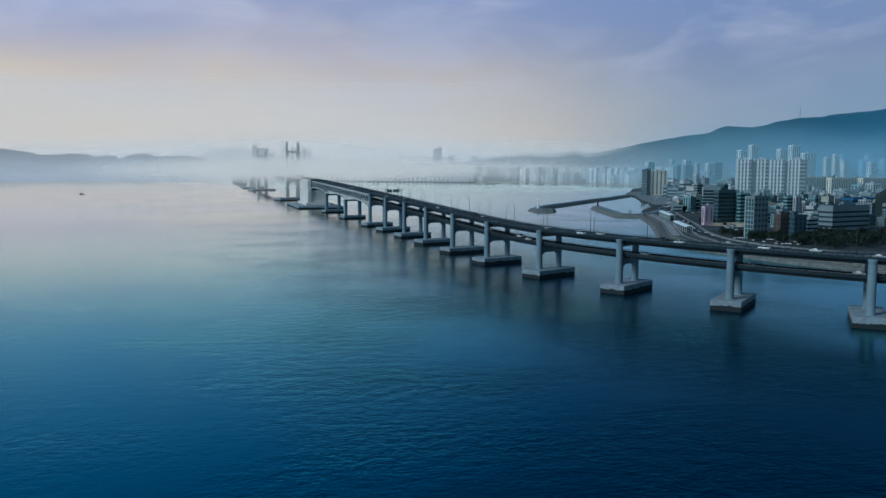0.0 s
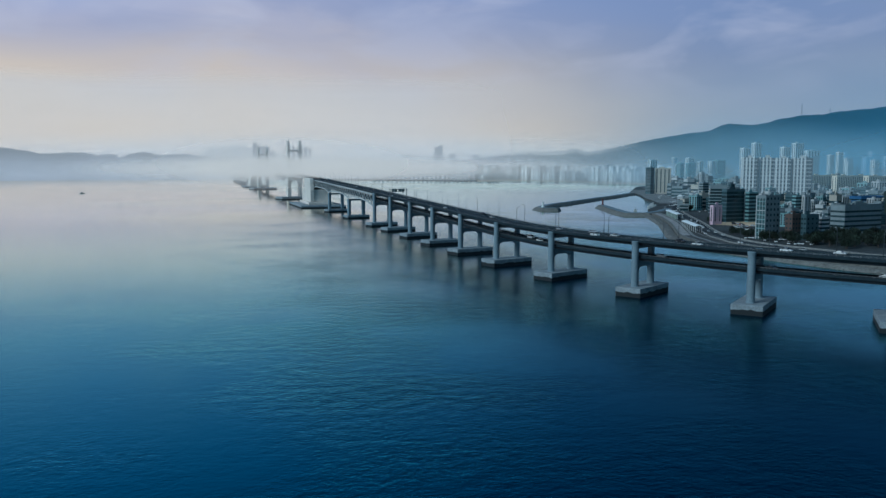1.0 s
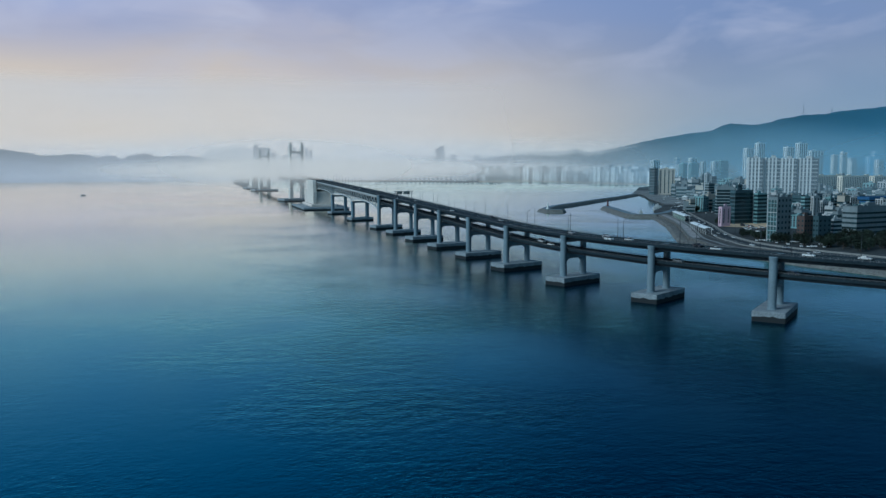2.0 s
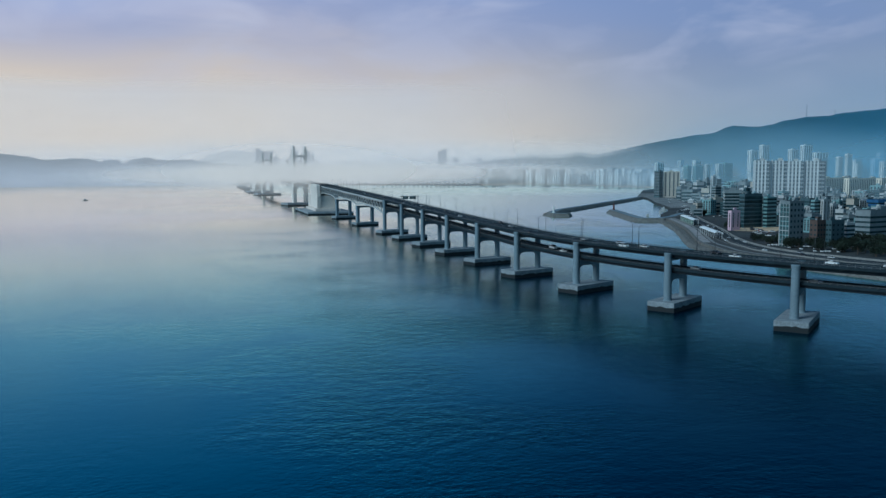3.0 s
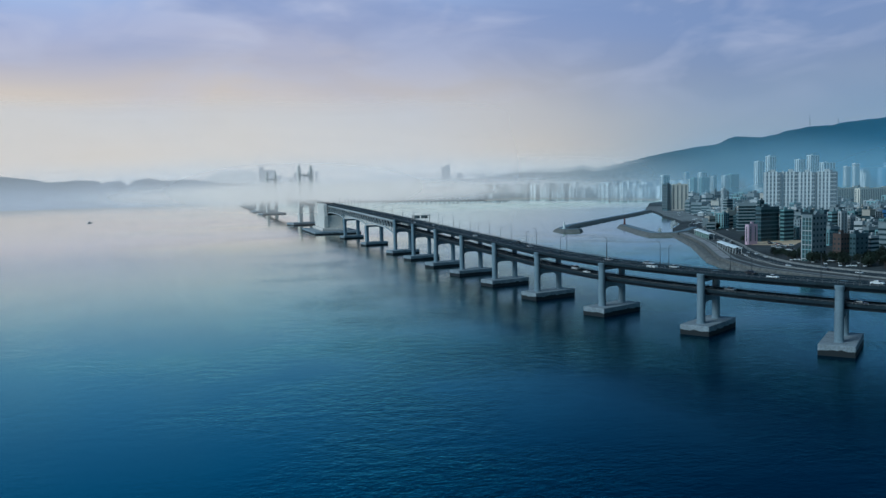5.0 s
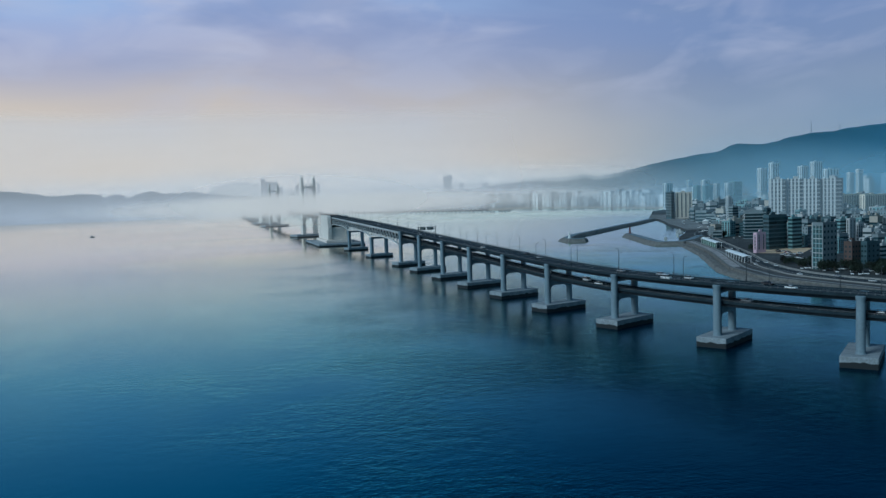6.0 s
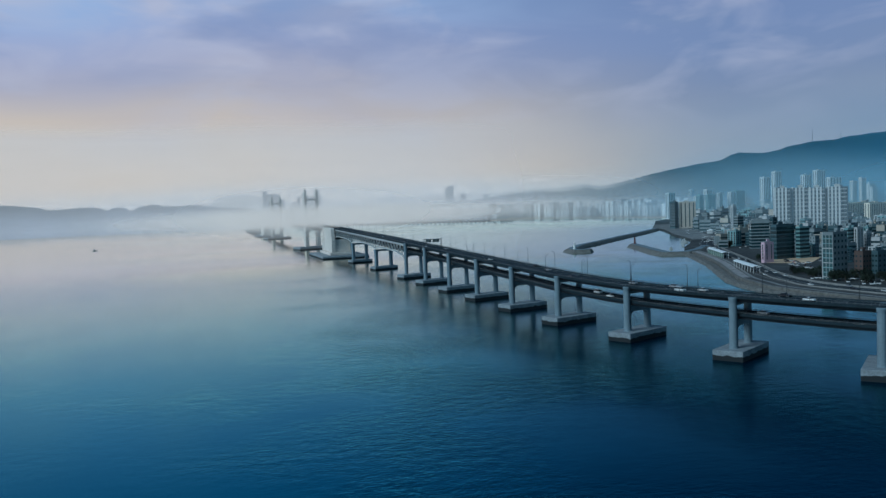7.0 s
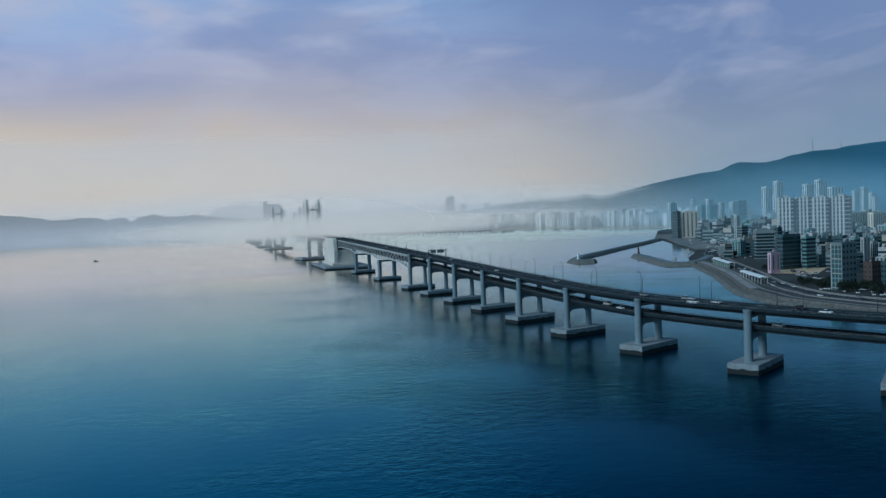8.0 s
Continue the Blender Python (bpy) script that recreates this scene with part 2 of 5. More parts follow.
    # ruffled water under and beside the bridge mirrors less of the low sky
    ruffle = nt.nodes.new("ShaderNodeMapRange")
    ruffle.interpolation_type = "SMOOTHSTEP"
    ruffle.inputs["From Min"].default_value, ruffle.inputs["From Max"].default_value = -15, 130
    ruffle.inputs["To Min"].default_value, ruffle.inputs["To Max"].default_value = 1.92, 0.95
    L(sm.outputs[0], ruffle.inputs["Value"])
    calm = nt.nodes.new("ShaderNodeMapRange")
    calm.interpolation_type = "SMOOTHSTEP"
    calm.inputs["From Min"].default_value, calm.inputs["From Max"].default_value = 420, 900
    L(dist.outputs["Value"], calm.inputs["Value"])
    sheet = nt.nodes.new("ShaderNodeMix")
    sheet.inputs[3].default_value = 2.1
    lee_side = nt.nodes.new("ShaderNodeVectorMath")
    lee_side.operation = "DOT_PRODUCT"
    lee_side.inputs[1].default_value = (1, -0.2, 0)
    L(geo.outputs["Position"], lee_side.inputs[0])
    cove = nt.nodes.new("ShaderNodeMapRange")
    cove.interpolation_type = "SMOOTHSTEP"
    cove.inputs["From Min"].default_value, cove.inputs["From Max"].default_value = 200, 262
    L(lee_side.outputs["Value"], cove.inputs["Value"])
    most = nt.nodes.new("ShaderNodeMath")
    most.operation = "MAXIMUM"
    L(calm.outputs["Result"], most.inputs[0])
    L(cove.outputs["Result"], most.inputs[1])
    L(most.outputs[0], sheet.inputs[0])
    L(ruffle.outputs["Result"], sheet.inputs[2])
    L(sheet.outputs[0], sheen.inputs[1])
    rg = nt.nodes.new("ShaderNodeMath")
    rg.operation = "MULTIPLY_ADD"
    rg.inputs[1].default_value, rg.inputs[2].default_value = 0.08, 0.11
    L(bm.outputs[0], rg.inputs[0])
    rg2 = nt.nodes.new("ShaderNodeMath")
    rg2.operation = "MULTIPLY_ADD"
    rg2.inputs[1].default_value = 0.03
    L(calm.outputs["Result"], rg2.inputs[0])
    L(rg.outputs[0], rg2.inputs[2])
    open_bay = nt.nodes.new("ShaderNodeMapRange")
    open_bay.interpolation_type = "SMOOTHSTEP"
    open_bay.inputs["From Min"].default_value, open_bay.inputs["From Max"].default_value = 190, 330
    L(lee_side.outputs["Value"], open_bay.inputs["Value"])
    # the shallow cove is greener
    green = nt.nodes.new("ShaderNodeMix")
    green.data_type = "RGBA"
    L(shallow.outputs[0], green.inputs[7])
    L(open_bay.outputs["Result"], green.inputs[0])
    L(tint.outputs[0], green.inputs[6])
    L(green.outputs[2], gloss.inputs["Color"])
    rough = nt.nodes.new("ShaderNodeMix")
    rough.inputs[3].default_value = 0.11
    L(open_bay.outputs["Result"], rough.inputs[0])
    L(rg2.outputs[0], rough.inputs[2])
    L(rough.outputs[0], gloss.inputs["Roughness"])
    st0 = nt.nodes.new("ShaderNodeMapRange")
    st0.inputs["From Min"].default_value, st0.inputs["From Max"].default_value = 0.38, 0.62
    st0.inputs["To Min"].default_value, st0.inputs["To Max"].default_value = 0.12, 1.0
    L(pt.outputs["Fac"], st0.inputs["Value"])
    st = nt.nodes.new("ShaderNodeMath")
    st.operation = "MULTIPLY"
    L(st0.outputs["Result"], st.inputs[0])
    L(bm.outputs[0], st.inputs[1])
    # far ripples show the slopes that face the bay's near end, and so mirror the sky above the hills
    slope = nt.nodes.new("ShaderNodeMix")
    slope.data_type = "VECTOR"
    slope.inputs[4].default_value, slope.inputs[5].default_value = (0, 0, 1), (-0.022, -0.038, 1)
    L(most.outputs[0], slope.inputs[0])
    unit = nt.nodes.new("ShaderNodeVectorMath")
    unit.operation = "NORMALIZE"
    L(slope.outputs[1], unit.inputs[0])
    b = nt.nodes.new("ShaderNodeBump")
    b.inputs["Distance"].default_value = 0.34
    L(unit.outputs[0], b.inputs["Normal"])
    L(st.outputs[0], b.inputs["Strength"])
    L(a2.outputs[0], b.inputs["Height"])
    for sh in (gloss, fres):
        L(b.outputs[0], sh.inputs["Normal"])
    return m


WATER = water_material()


def mist_material(name, thick, low, full, fade, top, patch=0.0025, colour=(0.97, 0.94, 0.90), side=None, core=None, dense=0.35):
    """Thin drifting mist: clear at the water, thickest between two heights, ragged on top; it scatters the light of the sky."""
    m = bpy.data.materials.new(name)
    m.use_nodes = True
    m.cycles.use_bump_map_correction = False
    nt = m.node_tree
    nt.nodes.clear()
    L = nt.links.new
    geo = nt.nodes.new("ShaderNodeNewGeometry")
    sep = nt.nodes.new("ShaderNodeSeparateXYZ")
    L(geo.outputs["Position"], sep.inputs[0])
    mp = nt.nodes.new("ShaderNodeMapping")
    mp.inputs["Scale"].default_value = (1, 1, 3)
    L(geo.outputs["Position"], mp.inputs[0])
    n = nt.nodes.new("ShaderNodeTexNoise")
    n.inputs["Scale"].default_value, n.inputs["Detail"].default_value, n.inputs["Roughness"].default_value = patch, 3, 0.42
    L(mp.outputs[0], n.inputs["Vector"])
    # ragged height
    h = nt.nodes.new("ShaderNodeMath")
    h.operation = "MULTIPLY_ADD"
    h.inputs[1].default_value = (top - fade) * 1.2
    L(n.outputs["Fac"], h.inputs[0])
    h2 = nt.nodes.new("ShaderNodeMath")
    h2.operation = "SUBTRACT"
    h2.inputs[1].default_value = (top - fade) * 0.6
    L(h.outputs[0], h2.inputs[0])
    L(sep.outputs["Z"], h.inputs[2])
    up = nt.nodes.new("ShaderNodeMapRange")
    up.interpolation_type = "SMOOTHSTEP"
    up.inputs["From Min"].default_value, up.inputs["From Max"].default_value = low, full
    L(sep.outputs["Z"], up.inputs["Value"])
    dn = nt.nodes.new("ShaderNodeMapRange")
    dn.interpolation_type = "SMOOTHSTEP"
    dn.inputs["From Min"].default_value, dn.inputs["From Max"].default_value = fade, top
    dn.inputs["To Min"].default_value, dn.inputs["To Max"].default_value = 1, 0
    L(h2.outputs[0], dn.inputs["Value"])
    k = nt.nodes.new("ShaderNodeMath")
    k.operation = "MULTIPLY"
    L(up.outputs["Result"], k.inputs[0])
    L(dn.outputs["Result"], k.inputs[1])
    pr = nt.nodes.new("ShaderNodeMapRange")
    pr.inputs["From Min"].default_value, pr.inputs["From Max"].default_value = 0.3, 0.7
    pr.inputs["To Min"].default_value, pr.inputs["To Max"].default_value = thick * 0.75, thick * 1.15
    L(n.outputs["Fac"], pr.inputs["Value"])
    k2 = nt.nodes.new("ShaderNodeMath")
    k2.operation = "MULTIPLY"
    k2.use_clamp = True
    L(k.outputs[0], k2.inputs[0])
    L(pr.outputs["Result"], k2.inputs[1])
    fac = k2.outputs[0]
    if side:
        sd = nt.nodes.new("ShaderNodeMapRange")
        sd.interpolation_type = "SMOOTHSTEP"
        sd.inputs["From Min"].default_value, sd.inputs["From Max"].default_value = side
        L(sep.outputs["X"], sd.inputs["Value"])
        k3 = nt.nodes.new("ShaderNodeMath")
        k3.operation = "MULTIPLY"
        L(fac, k3.inputs[0])
        L(sd.outputs["Result"], k3.inputs[1])
        fac = k3.outputs[0]
    if core:
        # a bank that thins out all round its middle
        c, radius, rise = core
        sub = nt.nodes.new("ShaderNodeVectorMath")
        sub.operation = "SUBTRACT"
        sub.inputs[1].default_value = c
        L(geo.outputs["Position"], sub.inputs[0])
        div = nt.nodes.new("ShaderNodeVectorMath")
        div.operation = "DIVIDE"
        div.inputs[1].default_value = (radius, radius, rise)
        L(sub.outputs[0], div.inputs[0])
        ln = nt.nodes.new("ShaderNodeVectorMath")
        ln.operation = "LENGTH"
        L(div.outputs[0], ln.inputs[0])
        jit = nt.nodes.new("ShaderNodeMath")
        jit.operation = "MULTIPLY_ADD"
        jit.inputs[1].default_value = 0.5
        L(n.outputs["Fac"], jit.inputs[0])
        L(ln.outputs["Value"], jit.inputs[2])
        fl = nt.nodes.new("ShaderNodeMapRange")
        fl.interpolation_type = "SMOOTHSTEP"
        fl.inputs["From Min"].default_value, fl.inputs["From Max"].default_value = 1.25, dense
        L(jit.outputs[0], fl.inputs["Value"])
        k4 = nt.nodes.new("ShaderNodeMath")
        k4.operation = "MULTIPLY"
        L(fac, k4.inputs[0])
        L(fl.outputs["Result"], k4.inputs[1])
        fac = k4.outputs[0]
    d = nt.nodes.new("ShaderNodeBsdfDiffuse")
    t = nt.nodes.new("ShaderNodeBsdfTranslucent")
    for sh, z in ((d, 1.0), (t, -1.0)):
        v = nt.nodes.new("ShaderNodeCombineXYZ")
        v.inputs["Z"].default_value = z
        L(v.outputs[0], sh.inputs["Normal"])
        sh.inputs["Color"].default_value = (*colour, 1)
    s = nt.nodes.new("ShaderNodeAddShader")
    L(d.outputs[0], s.inputs[0])
    L(t.outputs[0], s.inputs[1])
    tr = nt.nodes.new("ShaderNodeBsdfTransparent")
    mx = nt.nodes.new("ShaderNodeMixShader")
    L(fac, mx.inputs[0])
    L(tr.outputs[0], mx.inputs[1])
    L(s.outputs[0], mx.inputs[2])
    out = nt.nodes.new("ShaderNodeOutputMaterial")
    L(mx.outputs[0], out.inputs[0])
    return m


# ---- mesh tools ----
def mesh_of(name, verts, faces, mat, smooth=False):
    me = bpy.data.meshes.new(name)
    me.from_pydata([tuple(v) for v in verts], [], faces)
    me.materials.append(mat)
    if smooth:
        for f in me.polygons:
            f.use_smooth = True
    me.update()
    return me


def put(name, me, parent=None, label="", m=None):
    ob = new(name, me)
    if parent:
        ob.parent = parent
    if m is not None:
        ob.matrix_basis = m
    if label:
        ob["label"] = label
    return ob


def thing(name, label, category, group="", kind="", m=None):
    ob = new(name)
    ob.empty_display_size = 1
    if m is not None:
        ob.matrix_basis = m
    return tagged(ob, label, category, group, kind)


def part(name, bm, mat, parent, label="", smooth=False):
    me = bpy.data.meshes.new(name)
    bmesh.ops.recalc_face_normals(bm, faces=bm.faces)
    bm.to_mesh(me)
    bm.free()
    me.materials.append(mat)
    if smooth:
        for f in me.polygons:
            f.use_smooth = True
    return put(name, me, parent, label)


def box(bm, x0, x1, y0, y1, z0, z1, m=None):
    vs = [bm.verts.new((x, y, z)) for z in (z0, z1) for x, y in ((x0, y0), (x1, y0), (x1, y1), (x0, y1))]
    for f in ((3, 2, 1, 0), (4, 5, 6, 7), (0, 1, 5, 4), (1, 2, 6, 5), (2, 3, 7, 6), (3, 0, 4, 7)):
        bm.faces.new([vs[i] for i in f])
    if m is not None:
        for v in vs:
            v.co = m @ v.co
    return vs


def boxes(*bs, bevel=0.0):
    bm = bmesh.new()
    for b in bs:
        box(bm, *b)
    if bevel:
        bmesh.ops.bevel(bm, geom=bm.edges[:], offset=bevel, segments=1, affect="EDGES")
    return bm


def tube(bm, pts, radii, sides=10, cap=True):
    """A tapered round bar through points."""
    rings = []
    for i, p in enumerate(pts):
        p = Vector(p)
        d = (Vector(pts[min(i + 1, len(pts) - 1)]) - Vector(pts[max(i - 1, 0)])).normalized()
        a = d.orthogonal().normalized()
        b = d.cross(a)
        r = radii[i] if isinstance(radii, (list, tuple)) else radii
        rings.append([bm.verts.new(p + r * (math.cos(2 * math.pi * k / sides) * a + math.sin(2 * math.pi * k / sides) * b)) for k in range(sides)])
    for u, v in zip(rings, rings[1:]):
        for k in range(sides):
            bm.faces.new((u[k], u[(k + 1) % sides], v[(k + 1) % sides], v[k]))
    if cap:
        bm.faces.new(rings[0][::-1])
        bm.faces.new(rings[-1])


# ---- the bridge's line: s = 0 at the end of the truss, growing towards the shore ----
AZ = 11.93
START = (338.6, 715.0)


def lean_at(s):
    return AZ - 0.0243 * max(0.0, s - 287) ** 1.306


LINE = [(START[0], START[1])]
for i in range(900):
    a = radians(lean_at(i + 0.5))
    LINE.append((LINE[-1][0] - math.sin(a), LINE[-1][1] - math.cos(a)))


def deck_z(s):
    """Height of the upper parapet along the bridge."""
    s = max(s, -1855 - s)
    d = max(0.0, 390 - s)
    if s >= 0:
        return 24.9 + 0.024 * d * d / (d + 100)
    z = 32.35 - 0.0165 * s + 0.65 * (1 - math.exp(s / 100))
    if s < -500:
        z -= 0.0165 * (-500 - s) ** 2 / 854
    return z


def on_line(s, o=0.0, z=0.0):
    if s < 0:
        a = radians(AZ)
        x, y = START[0] - s * math.sin(a), START[1] - s * math.cos(a)
    else:
        i = min(int(s), 899)
        f = s - i
        x = LINE[i][0] * (1 - f) + LINE[i + 1][0] * f
        y = LINE[i][1] * (1 - f) + LINE[i + 1][1] * f
        a = radians(lean_at(s))
    return Vector((x + o * math.cos(a), y - o * math.sin(a), z))


def bridge_pose(s, z=0.0):
    """A pose at s: x across the bridge to the city side, y towards the far end."""
    a = lean_at(s) if s > 0 else AZ
    return Matrix.Translation(on_line(s, 0, z)) @ Matrix.Rotation(radians(-a), 4, "Z")


SKEW = 16.0


def support_pose(s):
    """Piers stand askew to the deck, in line with the tide."""
    return bridge_pose(s) @ Matrix.Rotation(radians(SKEW), 4, "Z")


def sweep(profile, s0, s1, step, height=deck_z, closed=True):
    """A bar of one cross-section (across, height over the parapet line) that follows the bridge."""
    n = max(1, round((s1 - s0) / step))
    verts, faces = [], []
    k = len(profile)
    for i in range(n + 1):
        s = s0 + (s1 - s0) * i / n
        for o, z in profile:
            verts.append(on_line(s, o, height(s) + z))
    for i in range(n):
        for j in range(k if closed else k - 1):
            a, b = i * k + j, i * k + (j + 1) % k
            faces.append((a, b, b + k, a + k))
    if closed:
        faces.append(tuple(range(k))[::-1])
        faces.append(tuple(n * k + j for j in range(k)))
    return verts, faces


def swept(name, profile, s0, s1, step, mat, parent, label="", closed=True):
    v, f = sweep(profile, s0, s1, step, closed=closed)
    return put(name, mesh_of(name, v, f, mat), parent, label)


# ---- sea, land, hills ----
def sea():
    v = [(-9000, -4000, 0), (9000, -4000, 0), (9000, 9000, 0), (-9000, 9000, 0)]
    ob = put("water", mesh_of("water", v, [(0, 1, 2, 3)], WATER))
    tagged(ob, "deep blue rippled sea under a pale overcast sky", "sea", kind="structure")


sea()

SHORE = [(476, -307), (451, -67), (438, 113), (431, 253), (434, 333), (446, 413), (464, 448), (484, 480), (526, 528), (583, 593), (646, 674), (690, 735), (735, 785), (800, 840), (868, 905), (930, 985), (985, 1060), (1060, 1150), (1130, 1240), (1150, 1285), (1260, 1400), (1300, 1440),
         (1500, 1650), (1700, 1800), (1815, 1920), (1835, 2050), (1860, 2200), (1860, 2500), (1855, 2680), (1750, 2730), (1650, 2640), (1515, 2560), (1480, 2660), (1420, 2790), (1330, 2850), (1220, 2970), (1190, 3060), (1500, 3500), (1900, 4600), (8000, 8000), (8000, -3000), (506, -3000)]


def land():
    bm = bmesh.new()
    top = [bm.verts.new((x, y, 3.2)) for x, y in SHORE]
    low = [bm.verts.new((x, y, -3)) for x, y in SHORE]
    bm.faces.new(top)
    n = len(SHORE)
    for i in range(n):
        bm.faces.new((low[i], low[(i + 1) % n], top[(i + 1) % n], top[i]))
    me = bpy.data.meshes.new("ground")
    bmesh.ops.triangulate(bm, faces=[f for f in bm.faces if len(f.verts) > 4])
    bmesh.ops.recalc_face_normals(bm, faces=bm.faces)
    bm.to_mesh(me)
    bm.free()
    me.materials.append(LAND)
    tagged(put("ground", me), "flat built-up city ground behind the seawall", "ground", kind="structure")


land()


def ridge(name, label, rows, mat, seed, rough=0.10, az_step=0.25, eye=58.5):
    """Hills as a height field round the bay. Rows: azimuth, slope angle to the crest, foot and back distance."""
    cols = list(zip(*rows))
    na, nr = int((cols[0][-1] - cols[0][0]) / az_step), 28
    verts, faces = [], []
    for i in range(na + 1):
        az = cols[0][0] + (cols[0][-1] - cols[0][0]) * i / na
        el, r0, r1 = (np.interp(az, cols[0], c) for c in cols[1:])
        h = eye + (r0 + 0.72 * (r1 - r0)) * math.tan(radians(el))
        for k in range(nr + 1):
            f = k / nr
            r = r0 + (r1 - r0) * f
            x, y = r * math.sin(radians(az)), r * math.cos(radians(az))
            p = math.sin(math.pi / 2 * f / 0.72) ** 1.3 if f < 0.72 else 1 - 0.4 * (f - 0.72) / 0.28
            g = noise.fractal(Vector((x * 0.0022, y * 0.0022, seed)), 0.9, 2.1, 6)
            t = noise.fractal(Vector((x * 0.02, y * 0.02, seed)), 0.8, 2.2, 3)
            z = h * p * (1 + rough * 1.6 * g * math.sin(math.pi * min(1, f / 0.75)) * (f < 0.75)) + t * 4 * p
            verts.append((x, y, max(z, -2) if k else -4))
    for i in range(na):
        for k in range(nr):
            a = i * (nr + 1) + k
            faces.append((a, a + nr + 1, a + nr + 2, a + 1))
    ob = put(name, mesh_of(name, verts, faces, mat, True))
    return tagged(ob, label, "hill", kind="structure")


ridge("hill", "long wooded mountain slope above the city, blue with haze",
      [(a, e, 3700, 5150) for a, e in [(18.5, -0.7), (21, -0.5), (23.4, -0.1), (25.3, 0.2), (27.6, 0.36), (30.3, 0.49), (33, 0.8), (34.6, 0.93), (36.8, 0.92), (38.3, 1.08), (39.1, 0.9), (40.6, 1.14), (42.4, 1.54), (44.2, 1.9), (45.4, 2.1), (46.9, 2.28), (47.5, 2.6), (48, 2.72), (48.7, 2.65),
       (49.7, 2.59), (51.1, 2.93), (52.4, 3.13), (53.6, 3.15), (54.6, 3.33), (56.3, 3.47), (60, 4.0), (66, 4.4), (75, 3.8), (95, 2.5)]], FOREST, 3.1, 0.035)
ridge("headland", "low wooded headland across the bay, veiled in mist",
      [(a, e, 3460, 4150) for a, e in [(-30, 0.4), (-12, 0.9), (-4, 1.1), (1.2, 1.04), (3.1, 0.8), (3.6, 0.62), (4.9, 0.68), (5.2, 0.75), (5.9, 0.75), (6.6, 0.64), (6.8, 0.49), (7.1, 0.62), (7.5, 0.67), (7.9, 0.63), (8.2, 0.42)]] +
      [(a, e, f, f + 690) for a, e, f in [(8.3, 0.42, 3462), (8.7, 0.66, 3475), (9.5, 0.83, 3500), (10.4, 0.64, 3540), (12.3, 0.67, 3620), (13, 0.55, 3660), (13.9, 0.43, 3680), (15.6, 0.34, 3680), (17, 0.18, 3680), (20.4, 0.0, 3680), (23.4, -0.12, 3680), (26, -0.3, 3680)]], FOREST, 7.7, 0.02, 0.08)
ridge("far_hill", "faint far hill behind the headland, nearly lost in mist",
      [(a, e, 4450, 4900) for a, e in [(12.3, 0.1), (12.9, 0.47), (13.1, 0.69), (13.5, 1.02), (14.5, 1.24), (15.4, 1.27), (16.3, 1.11), (17.4, 0.84), (18.9, 0.6), (20, 0.45), (23, 0.5), (25, 0.72), (27, 0.78), (31, 0.75), (35, 0.5), (38, 0.2)]], FOREST, 5.2, 0.03, 0.1)


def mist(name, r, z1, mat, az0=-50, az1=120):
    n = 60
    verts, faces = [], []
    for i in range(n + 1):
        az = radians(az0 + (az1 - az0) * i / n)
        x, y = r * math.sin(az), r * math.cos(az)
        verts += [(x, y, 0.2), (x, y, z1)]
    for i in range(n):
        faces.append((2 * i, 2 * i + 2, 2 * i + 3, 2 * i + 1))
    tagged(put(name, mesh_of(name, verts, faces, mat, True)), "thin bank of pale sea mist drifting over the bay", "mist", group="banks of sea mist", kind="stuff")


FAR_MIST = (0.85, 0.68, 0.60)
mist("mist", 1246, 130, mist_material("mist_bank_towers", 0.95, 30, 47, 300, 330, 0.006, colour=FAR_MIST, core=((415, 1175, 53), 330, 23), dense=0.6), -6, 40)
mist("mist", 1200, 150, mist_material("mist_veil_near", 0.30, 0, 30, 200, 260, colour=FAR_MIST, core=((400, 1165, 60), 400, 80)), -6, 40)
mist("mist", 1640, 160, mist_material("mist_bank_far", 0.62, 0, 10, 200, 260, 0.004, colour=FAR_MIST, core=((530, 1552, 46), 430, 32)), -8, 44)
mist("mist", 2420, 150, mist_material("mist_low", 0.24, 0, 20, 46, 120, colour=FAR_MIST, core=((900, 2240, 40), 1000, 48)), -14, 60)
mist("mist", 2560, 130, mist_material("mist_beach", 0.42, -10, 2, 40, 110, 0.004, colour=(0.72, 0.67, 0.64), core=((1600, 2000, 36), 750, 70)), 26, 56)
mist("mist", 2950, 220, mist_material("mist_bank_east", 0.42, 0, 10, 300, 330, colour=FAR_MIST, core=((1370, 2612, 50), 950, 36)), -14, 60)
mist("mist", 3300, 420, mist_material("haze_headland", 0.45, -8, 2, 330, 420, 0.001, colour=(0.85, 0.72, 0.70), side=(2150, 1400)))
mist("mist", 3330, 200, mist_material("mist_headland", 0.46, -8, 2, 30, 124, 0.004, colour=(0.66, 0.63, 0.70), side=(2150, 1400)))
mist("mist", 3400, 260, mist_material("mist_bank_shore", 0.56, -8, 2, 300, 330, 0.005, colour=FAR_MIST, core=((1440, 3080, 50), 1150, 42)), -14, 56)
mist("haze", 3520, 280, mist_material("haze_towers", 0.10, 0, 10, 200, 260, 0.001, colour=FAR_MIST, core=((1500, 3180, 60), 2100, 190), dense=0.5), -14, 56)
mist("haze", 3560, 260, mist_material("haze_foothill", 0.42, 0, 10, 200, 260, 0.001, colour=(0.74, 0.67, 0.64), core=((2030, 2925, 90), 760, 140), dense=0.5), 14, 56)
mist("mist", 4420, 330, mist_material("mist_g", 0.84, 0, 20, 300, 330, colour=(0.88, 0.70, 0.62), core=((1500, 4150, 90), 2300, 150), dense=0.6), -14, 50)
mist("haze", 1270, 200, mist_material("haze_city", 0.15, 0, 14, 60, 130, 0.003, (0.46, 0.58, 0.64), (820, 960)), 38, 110)
